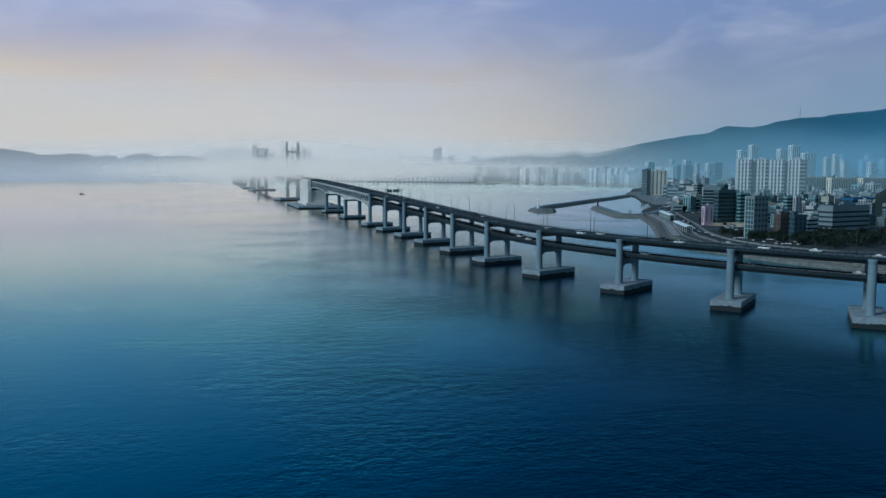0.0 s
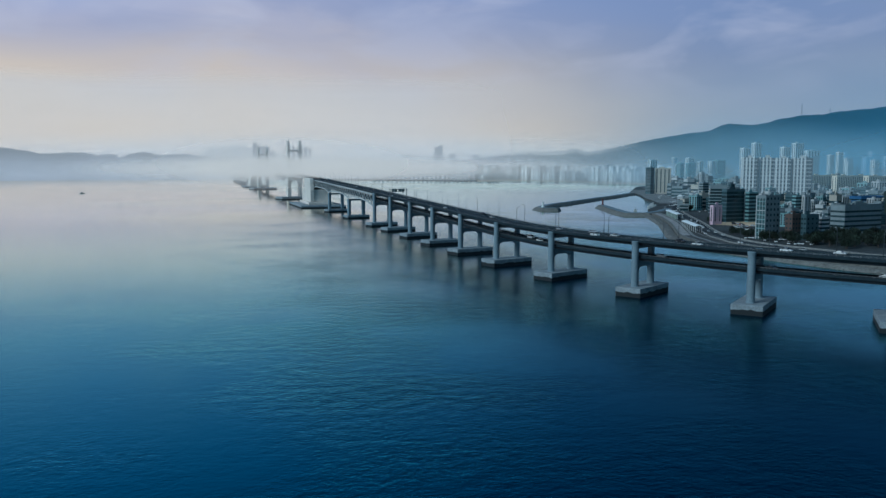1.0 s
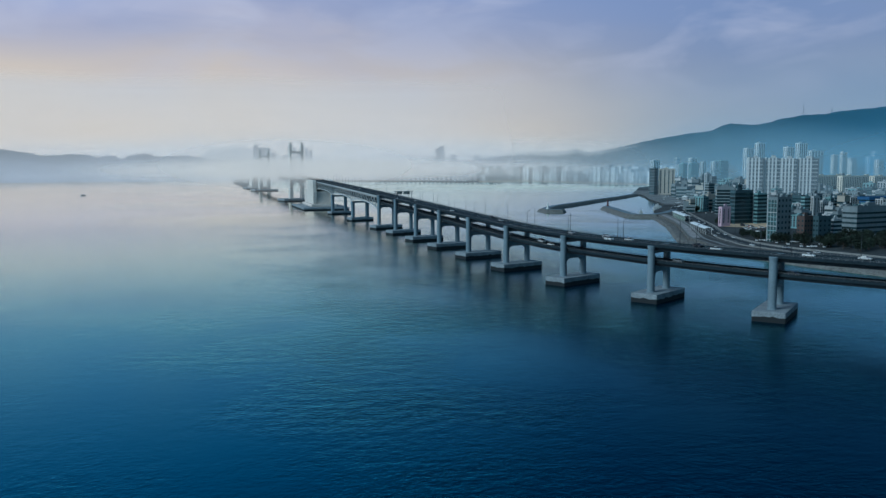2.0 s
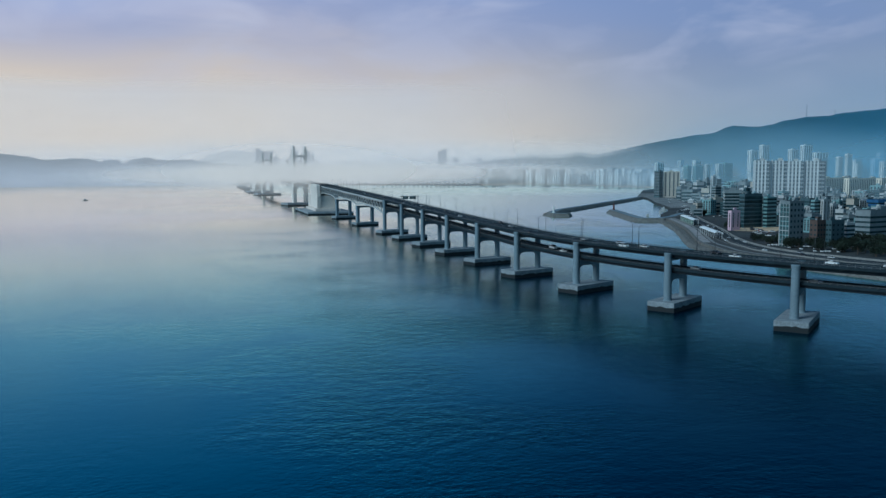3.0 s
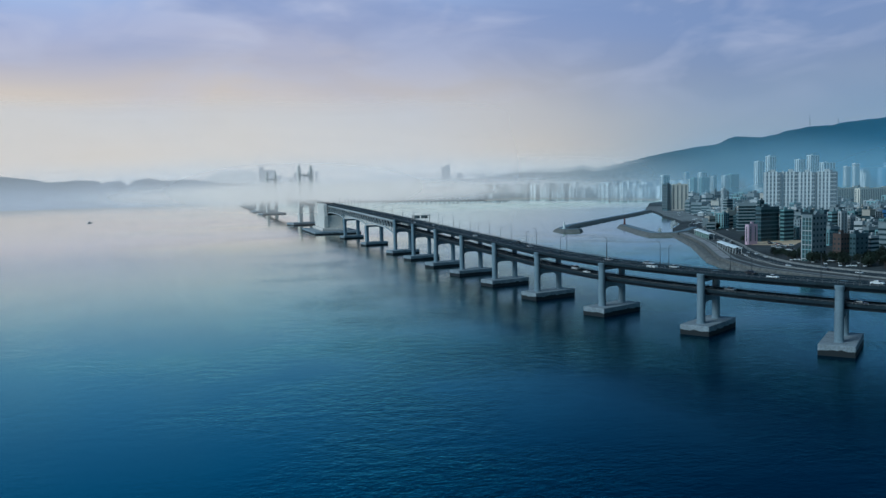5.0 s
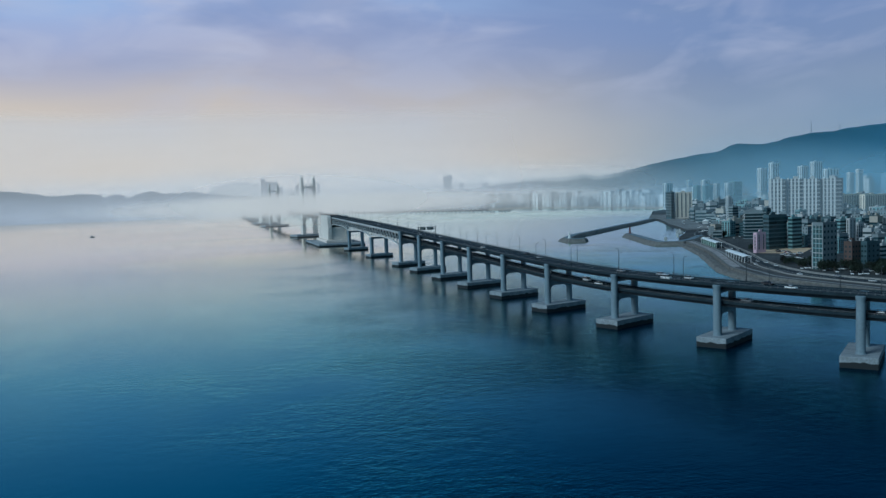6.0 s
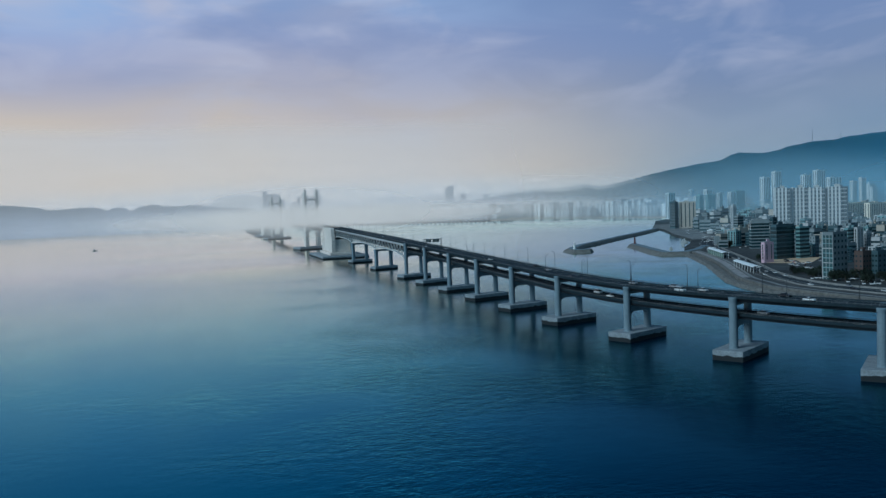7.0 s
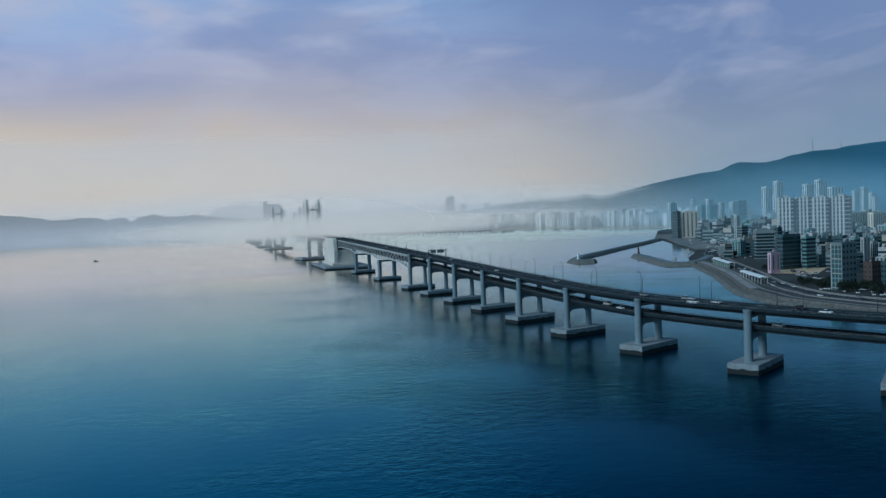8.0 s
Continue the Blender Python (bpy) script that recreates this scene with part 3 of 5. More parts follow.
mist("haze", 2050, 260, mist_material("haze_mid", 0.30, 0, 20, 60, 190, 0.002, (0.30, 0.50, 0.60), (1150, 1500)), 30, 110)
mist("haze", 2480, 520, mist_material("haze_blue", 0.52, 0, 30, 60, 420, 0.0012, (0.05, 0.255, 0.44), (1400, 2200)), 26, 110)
scene.cycles.transparent_max_bounces = 24


# ---- the bridge ----
def column_mesh():
    bm = bmesh.new()
    n = 20
    rings = []
    for z, r in ((0, 1.85), (0.03, 1.62), (0.5, 1.55), (1.0, 1.52)):
        rings.append([bm.verts.new((r * math.cos(2 * math.pi * k / n), r * math.sin(2 * math.pi * k / n), z)) for k in range(n)])
    for u, v in zip(rings, rings[1:]):
        for k in range(n):
            bm.faces.new((u[k], u[(k + 1) % n], v[(k + 1) % n], v[k]))
    bm.faces.new(rings[-1])
    me = bpy.data.meshes.new("column")
    bm.to_mesh(me)
    bm.free()
    me.materials.append(CONCRETE)
    for f in me.polygons:
        f.use_smooth = abs(f.normal.z) < 0.9
    return me


COLUMN = column_mesh()
COL_O = 7.7
PIERS = [0, 63, 128, 190, 253, 316, 377, 436, 491, 542, 592, 643, 697]


def pile_cap(parent, w, d, h, mat=None):
    bm = boxes((-w / 2, w / 2, -d / 2, d / 2, -4, h), bevel=0.15)
    part("pile_cap", bm, mat or CAP, parent, "concrete pile cap with a dark tide mark")


def haunched_beam(w, z_top, depth, haunch, thick, y0=None):
    """A cross-beam between the columns, arched where it meets them."""
    bm = bmesh.new()
    n = 16
    lo = []
    for i in range(n + 1):
        u = -1 + 2 * i / n
        lo.append((u * w, z_top - depth - haunch * max(0.0, (abs(u) - 0.55) / 0.45) ** 2))
    prof = lo + [(w, z_top), (-w, z_top)]
    a = [bm.verts.new((x, -thick / 2, z)) for x, z in prof]
    b = [bm.verts.new((x, thick / 2, z)) for x, z in prof]
    bm.faces.new(a)
    bm.faces.new(b[::-1])
    for i in range(len(prof)):
        j = (i + 1) % len(prof)
        bm.faces.new((a[j], a[i], b[i], b[j]))
    return bm


def column_head():
    """Flared head that takes the upper cross-beam."""
    bm = bmesh.new()
    tube(bm, [(0, 0, 0), (0, 0, 0.55), (0, 0, 0.56), (0, 0, 1.5), (0, 0, 1.9), (0, 0, 2.05)], [1.42, 1.42, 1.6, 1.72, 1.72, 1.5], 20)
    me = bpy.data.meshes.new("head")
    bmesh.ops.recalc_face_normals(bm, faces=bm.faces)
    bm.to_mesh(me)
    bm.free()
    me.materials.append(CONCRETE)
    return me


HEAD = column_head()
LADDER = bpy.data.meshes.new("ladder")
rungs = bmesh.new()
for x in (-0.3, 0.3):
    box(rungs, x - 0.06, x + 0.06, -0.06, 0.06, 0, 12)
for k in range(24):
    box(rungs, -0.3, 0.3, -0.04, 0.04, 0.25 + k * 0.5, 0.32 + k * 0.5)
rungs.to_mesh(LADDER)
rungs.free()
LADDER.materials.append(STEEL)


def pier(s):
    t = thing("bridge_pier", "twin round concrete columns on a pile cap carrying both decks", "bridge pier", "approach piers", m=support_pose(s))
    z = deck_z(s)
    pile_cap(t, 28, 12, 4.0)
    top = z - 2.9
    for o in (-COL_O, COL_O):
        put("column", COLUMN, t, m=Matrix.Translation((o, 0, 4)) @ Matrix.Diagonal((1, 1, top - 4, 1)))
        put("head", HEAD, t, m=Matrix.Translation((o, 0, top)))
    put("ladder", LADDER, t, "dark steel ladder", m=Matrix.Translation((-COL_O + 1.2, -1.2, 4)) @ Matrix.Rotation(radians(45), 4, "Z") @ Matrix.Diagonal((1, 1, (z - 12) / 12, 1)))
    part("lower_crossbeam", haunched_beam(COL_O - 1.2, z - 9.6, 2.7, 1.5, 2.4), CONCRETE, t)
    part("upper_crossbeam", boxes((-COL_O + 1.0, COL_O - 1.0, -1.2, 1.2, top - 1.3, top + 0.1), bevel=0.1), CONCRETE, t)
    for o in (-4.5, 0, 4.5):
        part("bearing", boxes((o - 0.5, o + 0.5, -0.5, 0.5, top + 0.1, top + 0.55)), STEEL, t)


for s in PIERS:
    pier(s)


def deck(name, label, half, drop, s0, s1, girder_depth):
    """One roadway: slab, girder, road surface, kerb parapets and rails."""
    t = thing(name, label, "bridge deck")
    d = drop
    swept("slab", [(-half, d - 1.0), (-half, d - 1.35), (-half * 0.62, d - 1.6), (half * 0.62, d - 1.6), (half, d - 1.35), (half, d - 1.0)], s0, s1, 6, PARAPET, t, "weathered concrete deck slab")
    g = half * 0.78
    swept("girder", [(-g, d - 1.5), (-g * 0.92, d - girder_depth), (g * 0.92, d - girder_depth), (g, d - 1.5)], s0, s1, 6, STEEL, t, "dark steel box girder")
    swept("road_surface", [(-half + 0.5, d - 0.99), (-half + 0.5, d - 0.93), (half - 0.5, d - 0.93), (half - 0.5, d - 0.99)], s0, s1, 6, ASPHALT, t, "grey asphalt carriageway")
    for sd in (-1, 1):
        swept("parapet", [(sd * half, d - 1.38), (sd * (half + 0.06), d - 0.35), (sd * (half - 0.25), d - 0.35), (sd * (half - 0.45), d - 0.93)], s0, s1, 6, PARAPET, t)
        swept("handrail", [(sd * half - 0.07, d - 0.02), (sd * half - 0.07, d + 0.12), (sd * half + 0.07, d + 0.12), (sd * half + 0.07, d - 0.02)], s0, s1, 6, RAIL, t)
    return t


UPPER_HALF, LOWER_HALF, LOWER_DROP = 7.4, 5.3, -7.0
upper = deck("upper_deck", "long upper bridge deck with asphalt road and low rails", UPPER_HALF, 0.0, -2300, 740, 2.9)
lower = deck("lower_deck", "lower bridge deck hung between the columns", LOWER_HALF, LOWER_DROP, -2300, 740, 2.7)


# ---- truss spans ----
def bar(bm, a, b, w):
    a, b = Vector(a), Vector(b)
    d = (b - a)
    q = d.to_track_quat("Z", "Y").to_matrix().to_4x4()
    box(bm, -w / 2, w / 2, -w / 2, w / 2, 0, d.length, Matrix.Translation(a) @ q)


def truss(s_far, s_near, supports, bay, half=8.6):
    t = thing("truss_span", "pale grey steel truss joining both decks over the channel", "truss")

    def low(s):
        k = min(abs(s - p) for p in supports)
        return deck_z(s) - 10.2 - 3.2 * max(0.0, 1 - k / 34) ** 1.6
    n = round((s_near - s_far) / bay)
    for sd in (-half, half):
        v, f = sweep([(sd - 0.5, 0.0), (sd - 0.5, 1.1), (sd + 0.5, 1.1), (sd + 0.5, 0.0)], s_far, s_near, bay / 2, height=lambda s: deck_z(s) - 2.6)
        put("top_chord", mesh_of("top_chord", v, f, TRUSS), t)
        v, f = sweep([(sd - 0.5, 0.0), (sd - 0.5, 1.1), (sd + 0.5, 1.1), (sd + 0.5, 0.0)], s_far, s_near, bay / 2, height=low)
        put("bottom_chord", mesh_of("bottom_chord", v, f, TRUSS), t)
        for i in range(n):
            a, m, b = s_far + i * bay, s_far + (i + 0.5) * bay, s_far + (i + 1) * bay
            bm = bmesh.new()
            bar(bm, on_line(a, sd, deck_z(a) - 2.2), on_line(m, sd, low(m) + 0.5), 0.55)
            part("brace", bm, TRUSS, t)
            bm = bmesh.new()
            bar(bm, on_line(m, sd, low(m) + 0.5), on_line(b, sd, deck_z(b) - 2.2), 0.55)
            part("brace", bm, TRUSS, t)
    return t


TRUSS_PIERS = [-120, -245]
truss(-358, 0, [0, -120, -245, -370], 12.35)
truss(-1410, -448, [-640, -1215], 26)


def portal_pier(s):
    t = thing("portal_pier", "concrete portal pier with an arched cross-beam on its pile cap", "bridge pier", "truss piers", m=support_pose(s))
    z = deck_z(s) - 13.6
    pile_cap(t, 26, 12, 4.0)
    for o in (-8.5, 8.5):
        part("column", boxes((o - 1.6, o + 1.6, -1.7, 1.7, 4, z - 1), bevel=0.4), CONCRETE, t)
    part("crossbeam", haunched_beam(10.2, z, 1.8, 2.2, 3.6), CONCRETE, t)


for s in TRUSS_PIERS:
    portal_pier(s)


def anchorage(s, sign):
    """Block that holds the main cables; sign points along the bridge to the open span."""
    t = thing("anchorage", "massive pale concrete cable anchorage on a wide base", "anchorage", "cable anchorages", m=bridge_pose(s))
    part("base", boxes((-30, 30, -66, 62, -4, 4), bevel=0.4), CAP, t, "wide concrete base with a dark tide mark")
    top = deck_z(s) - 0.2
    part("plinth", boxes((-17, 17, -45, 45, 4, 7.5), bevel=0.4), PALE, t)
    for o in (-14.0, 9.0):
        bm = bmesh.new()
        prof = [(-41, 7.5), (-43, top - 16), (-39, top - 1.5), (-34, top), (30, top), (39, top - 5), (43, top - 16), (41, 7.5)]
        a = [bm.verts.new((o, y, z)) for y, z in prof]
        b = [bm.verts.new((o + 5, y, z)) for y, z in prof]
        bm.faces.new(a)
        bm.faces.new(b[::-1])
        for i in range(len(prof)):
            j = (i + 1) % len(prof)
            bm.faces.new((a[j], a[i], b[i], b[j]))
        bmesh.ops.recalc_face_normals(bm, faces=bm.faces)
        bmesh.ops.bevel(bm, geom=bm.edges[:], offset=0.5, segments=2, affect="EDGES")
        w = part("side_wall", bm, PALE, t)
        x = o - 0.22 if o < 0 else o + 5
        for k in range(5):
            z = top - 5 - k * 3.2
            part("rib", boxes((x, x + 0.22, -40 + k * 0.6, 40 - k * 0.6, z, z + 0.9)), PALE, w)
    part("core", boxes((-9, 9, -40, 36, 7.5, top - 15), bevel=0.3), PALE, t, "shaded concrete core between the side walls")
    part("saddle_house", boxes((-9, 9, sign * 14 - 9, sign * 14 + 9, top - 15, top - 3.4), bevel=0.3), PALE, t)


anchorage(-403, 1)
anchorage(-1452, -1)


def pylon(s):
    t = thing("pylon", "tall twin-legged suspension bridge tower rising into the mist", "bridge tower", "suspension towers", m=support_pose(s))
    pile_cap(t, 56, 30, 5.0, CAP)
    top = deck_z(s) - 11.5
    for sd in (-1, 1):
        bm = bmesh.new()
        for z0, z1, w in ((5, top, 3.0), (top, 92, 2.2), (92, 97, 1.7)):
            box(bm, sd * 10.2 - w, sd * 10.2 + w, -w * 1.2, w * 1.2, z0, z1)
        part("leg", bm, PALE, t)
    part("portal_beam", haunched_beam(8.0, top + 1.5, 3.0, 8.5, 4.5), PALE, t, "arched beam under the deck")
    for z in (62, 79):
        part("crossbeam", haunched_beam(8.4, z + 3.5, 3.2, 1.5, 3.0), PALE, t)


pylon(-640)
pylon(-1215)


def cables():
    s0, s1 = -640, -1215
    for o in (-10.2, 10.2):
        pts = []
        for i in range(13):
            u = i / 12
            s = -425 + (s0 + 425) * u
            pts.append(on_line(s, o, deck_z(-425) + (96 - deck_z(-425)) * u ** 1.35))
        for i in range(1, 25):
            u = i / 24
            pts.append(on_line(s0 + (s1 - s0) * u, o, 50 + 46 * (2 * u - 1) ** 2))
        for i in range(1, 13):
            u = 1 - i / 12
            pts.append(on_line(-1430 + (s1 + 1430) * u, o, deck_z(-1430) + (96 - deck_z(-1430)) * u ** 1.35))
        t = thing("main_cable", "long sagging suspension cable between the towers", "cable", "suspension cables")
        bm = bmesh.new()
        tube(bm, pts, 0.35, 6)
        part("cable", bm, PALE, t)
        for k in range(1, 40):
            u = k / 40
            s = s0 + (s1 - s0) * u
            bm = bmesh.new()
            tube(bm, [on_line(s, o, deck_z(s) - 0.5), on_line(s, o, 50 + 46 * (2 * u - 1) ** 2)], 0.09, 4)
            part("hanger", bm, PALE, t)


cables()
for s in (-1610, -1735, -1855, -1975, -2095, -2215):
    portal_pier(s)


# ---- bridge furniture ----
def rail_posts(parent, half, drop, s0, s1, step, tall=0.5):
    verts, faces = [], []
    for sd in (-1, 1):
        s = s0
        while s < s1:
            m = bridge_pose(s, deck_z(s) + drop) @ Matrix.Translation((sd * half, 0, 0))
            k = len(verts)
            for z, w in ((-0.36, 0.12), (tall, 0.08)):
                verts += [m @ Vector((x * w, y * w, z)) for x, y in ((-1, -1), (1, -1), (1, 1), (-1, 1))]
            faces += [(k, k + 1, k + 5, k + 4), (k + 1, k + 2, k + 6, k + 5), (k + 2, k + 3, k + 7, k + 6), (k + 3, k, k + 4, k + 7), (k + 4, k + 5, k + 6, k + 7)]
            s += step
    tagged(put("rail_post", mesh_of("rail_post", verts, faces, RAIL), parent), "rows of dark rail posts", kind="stuff")


def lane_lines(parent, half, drop, s0, s1):
    verts, faces = [], []

    def strip(o, a, b, w):
        k = len(verts)
        for s in (a, b):
            for d in (-w, w):
                verts.append(on_line(s, o + d, deck_z(s) + drop - 0.915))
        faces.append((k, k + 1, k + 3, k + 2))
    lanes = 4 if half > 7 else 3
    lw = (half - 1.2) * 2 / lanes
    for i in range(lanes + 1):
        o = -half + 1.2 + i * lw
        s = s0
        while s < s1:
            strip(o, s, s + (10 if i in (0, lanes) else 5), 0.1)
            s += 10 if i in (0, lanes) else 13
    tagged(put("lane_line", mesh_of("lane_line", verts, faces, PAINT), parent), "white painted lane lines", kind="stuff")


rail_posts(upper, UPPER_HALF, 0.0, -350, 735, 2.6)
rail_posts(lower, LOWER_HALF, LOWER_DROP, 0, 735, 2.6, 0.25)
lane_lines(upper, UPPER_HALF, 0.0, -320, 735)
lane_lines(lower, LOWER_HALF, LOWER_DROP, 0, 735)

POLE = material("lamp_pole_paint", (0.07, 0.08, 0.09), 0.45, 0.4, scale=1.0)
LENS = material("lamp_lens", (0.5, 0.5, 0.48), 0.3, scale=2.0)


def lamp_meshes():
    bm = bmesh.new()
    tube(bm, [(0, 0, 0), (0, 0, 5), (0, 0, 8.9), (0.3, 0, 9.5), (1.1, 0, 9.75)], [0.14, 0.11, 0.09, 0.07, 0.05], 8)
    bm2 = bmesh.new()
    box(bm2, 1.0, 1.8, -0.17, 0.17, 9.68, 9.88)
    bmesh.ops.bevel(bm2, geom=bm2.edges[:], offset=0.05, segments=1, affect="EDGES")
    bm3 = boxes((1.1, 1.7, -0.12, 0.12, 9.63, 9.68))
    bm4 = boxes((-0.25, 0.25, -0.25, 0.25, -0.2, 0.25), bevel=0.04)
    return bm, bm2, bm3, bm4


def street_lamp(m, label, group):
    t = thing("street_lamp", label, "street lamp", group, m=m)
    a, b, c, d = lamp_meshes()
    part("pole", a, POLE, t, smooth=True)
    head = part("lamp_head", b, POLE, t)
    part("lens", c, LENS, head, "pale lamp lens")
    part("base", d, POLE, t)
    return t


lamp = None
s = -300.0
k = 0
while s < 700:
    sd = -1 if k % 2 else 1
    m = bridge_pose(s, deck_z(s) - 0.35) @ Matrix.Translation((sd * (UPPER_HALF - 0.12), 0, 0)) @ Matrix.Rotation(0 if sd < 0 else math.pi, 4, "Z")
    lamp = street_lamp(m, "slim grey street lamp with one arm on the bridge parapet", "bridge lamps") if lamp is None else copy_thing(lamp, m)
    s += 19.5
    k += 1

SIGN = material("sign_panel", (0.03, 0.05, 0.055), 0.4, scale=0.5)
SIGN_BAR = material("sign_marking", (0.5, 0.55, 0.55), 0.5, scale=1.0)


def gantry(s):
    t = thing("sign_gantry", "dark overhead sign gantry spanning the upper deck", "sign gantry", m=bridge_pose(s, deck_z(s) - 0.9))
    for o in (-UPPER_HALF + 0.2, UPPER_HALF - 0.2):
        bm = bmesh.new()
        tube(bm, [(o, 0, 0.4), (o, 0, 7.2)], [0.3, 0.24], 10)
        part("post", bm, POLE, t, smooth=True)
    part("beam", boxes((-8.3, 8.3, -0.18, 0.18, 6.3, 6.6), (-8.3, 8.3, -0.18, 0.18, 4.8, 5.0)), POLE, t)
    for o, w in ((-3.6, 4.6), (2.6, 5.4)):
        p = part("sign_board", boxes((o - w / 2, o + w / 2, -0.42, -0.2, 4.2, 6.9), bevel=0.05), SIGN, t)
        for j in range(3):
            part("sign_bar", boxes((o - w * 0.36, o + w * (0.36 - 0.12 * j), -0.44, -0.42, 6.3 - j * 0.8, 6.55 - j * 0.8)), SIGN_BAR, p)


gantry(64)

# ---- cars ----
CAR_PAINTS = [material("car_paint_" + n, c, 0.3, scale=1.0, vary=0.05) for n, c in (("white", (0.75, 0.76, 0.77)), ("grey", (0.30, 0.31, 0.33)), ("black", (0.02, 0.02, 0.025)), ("silver", (0.5, 0.51, 0.52)), ("red", (0.35, 0.03, 0.03)))]
CAR_GLASS = material("car_glass", (0.02, 0.025, 0.03), 0.1, scale=1.0)
TYRE = material("tyre_rubber", (0.02, 0.02, 0.02), 0.85, scale=3.0)
RIM = material("wheel_rim", (0.4, 0.4, 0.42), 0.35, 0.8, scale=3.0)
TAIL = material("tail_light", (0.35, 0.02, 0.02), 0.3, scale=3.0)


def car(m, paint, label, van=False):
    t = thing("car" if not van else "van", label, "car" if not van else "van", "cars", m=m)
    L_, W, H = (4.5, 1.82, 1.46) if not van else (5.2, 1.95, 2.1)
    if van:
        prof = [(-2.6, 0.35), (-2.6, 1.1), (-2.1, 1.25), (-1.6, 1.3), (2.55, 1.3), (2.6, 0.35)]
        roof = [(-1.75, 1.28), (-1.25, 2.05), (2.4, 2.1), (2.55, 1.28)]
    else:
        prof = [(-2.25, 0.32), (-2.28, 0.62), (-2.05, 0.82), (-1.1, 0.95), (1.6, 0.98), (2.15, 0.95), (2.25, 0.65), (2.22, 0.32)]
        roof = [(-1.15, 0.94), (-0.45, 1.42), (0.75, 1.46), (1.75, 0.97)]

    def shell(pr, w, inset):
        bm = bmesh.new()
        zt = max(z for _, z in pr)
        zb = min(z for _, z in pr)
        a = [bm.verts.new((-(w - inset * (z - zb) / (zt - zb)), x, z)) for x, z in pr]
        b = [bm.verts.new(((w - inset * (z - zb) / (zt - zb)), x, z)) for x, z in pr]
        bm.faces.new(a)
        bm.faces.new(b[::-1])
        for i in range(len(pr)):
            j = (i + 1) % len(pr)
            bm.faces.new((a[j], a[i], b[i], b[j]))
        bmesh.ops.recalc_face_normals(bm, faces=bm.faces)
        bmesh.ops.bevel(bm, geom=[e for e in bm.edges], offset=0.05, segments=1, affect="EDGES")
        return bm
    part("body", shell(prof, W / 2, 0.06), CAR_PAINTS[paint], t)
    part("cabin_glass", shell(roof, W / 2 - 0.07, 0.16), CAR_GLASS, t, "dark tinted windows")
    x0, x1 = roof[1][0] + 0.05, roof[2][0] - 0.05
    part("roof", boxes((-W / 2 + 0.24, W / 2 - 0.24, x0, x1, H - 0.06, H + 0.025), bevel=0.02), CAR_PAINTS[paint], t)
    for x in (-W / 2 + 0.1, W / 2 - 0.1):
        for y in (-1.4, 1.35):
            bm = bmesh.new()
            tube(bm, [(x - 0.1, y, 0.32), (x + 0.1, y, 0.32)], 0.32, 14)
            wh = part("wheel", bm, TYRE, t)
            bm = bmesh.new()
            sx = 1 if x > 0 else -1
            tube(bm, [(x + sx * 0.1, y, 0.32), (x + sx * 0.115, y, 0.32)], 0.19, 10)
            part("rim", bm, RIM, wh)
    for x in (-0.68, 0.68):
        part("tail_light", boxes((x - 0.17, x + 0.17, prof[-2][0] - 0.03, prof[-2][0] + 0.03, 0.7, 0.85)), TAIL, t)
        part("headlight", boxes((x - 0.17, x + 0.17, prof[1][0] - 0.02, prof[1][0] + 0.06, 0.58, 0.72)), LENS, t)
    return t


CAR_LABELS = ["white car with dark windows on the road", "grey car with dark windows on the road", "black car with dark windows on the road", "silver car with dark windows on the road", "dark red car with dark windows on the road"]
cars = [car(pose(0, 0, -50), i, CAR_LABELS[i]) for i in range(5)]
van = car(pose(0, 0, -50), 0, "white delivery van driving on the bridge", van=True)
first_used = set()


def place(proto, m):
    """Sets the prototype itself first, then copies of it."""
    if proto.name in first_used:
        return copy_thing(proto, m @ Matrix.Diagonal([1 / k for k in proto.scale] + [1]))
    first_used.add(proto.name)
    proto.matrix_basis = m
    return proto


def on_deck(s, o, drop=0.0):
    return bridge_pose(s, deck_z(s) + drop - 0.925) @ Matrix.Translation((o, 0, 0))


for s, o, i in [(372, 2.0, 1), (396, 5.2, 1), (416, 1.8, 3), (452, 5.3, 2), (466, -2.0, 0), (502, 2.2, 0), (521, 5.4, 3), (545, -1.6, 1), (330, -5.4, 2), (288, 1.8, 1), (262, 5.4, 2), (205, -2.0, 3), (95, 2.0, 1), (60, -5.2, 0), (-40, 2, 2), (-110, -2, 1)]:
    place(cars[i], on_deck(s, o))
for s, o, i in [(498, -1.6, 2), (445, 1.9, 1), (359, -1.8, 0), (300, 1.8, 3), (538, 1.6, 3)]:
    place(cars[i], on_deck(s, o, LOWER_DROP))
place(van, on_deck(410, -5.2))
place(van, on_deck(343, 1.8, LOWER_DROP))


# ---- shore: seawall, promenade, coast road ----
COAST_ROAD = material("worn_asphalt", (0.038, 0.046, 0.052), 0.85, scale=0.1, vary=0.35, fine=12, gloss=0.15)
APRON = material("pale_apron", (0.33, 0.31, 0.31), 0.85, scale=0.08, vary=0.35, fine=6, gloss=0.2)
PAVE = material("promenade_paving", (0.075, 0.074, 0.074), 0.85, scale=0.12, vary=0.3, fine=7, gloss=0.2)
SAND = material("sandy_lot", (0.60, 0.42, 0.28), 0.95, scale=0.05, vary=0.2, fine=6)
QUAY = material("quay_concrete", (0.19, 0.19, 0.188), 0.85, scale=0.03, vary=0.5, fine=14, gloss=0.2)
KERB = material("kerb_stone", (0.24, 0.24, 0.235), 0.8, scale=0.3)
WHITE_ROOF = material("white_canopy", (0.86, 0.87, 0.88), 0.5, scale=0.2, vary=0.08)


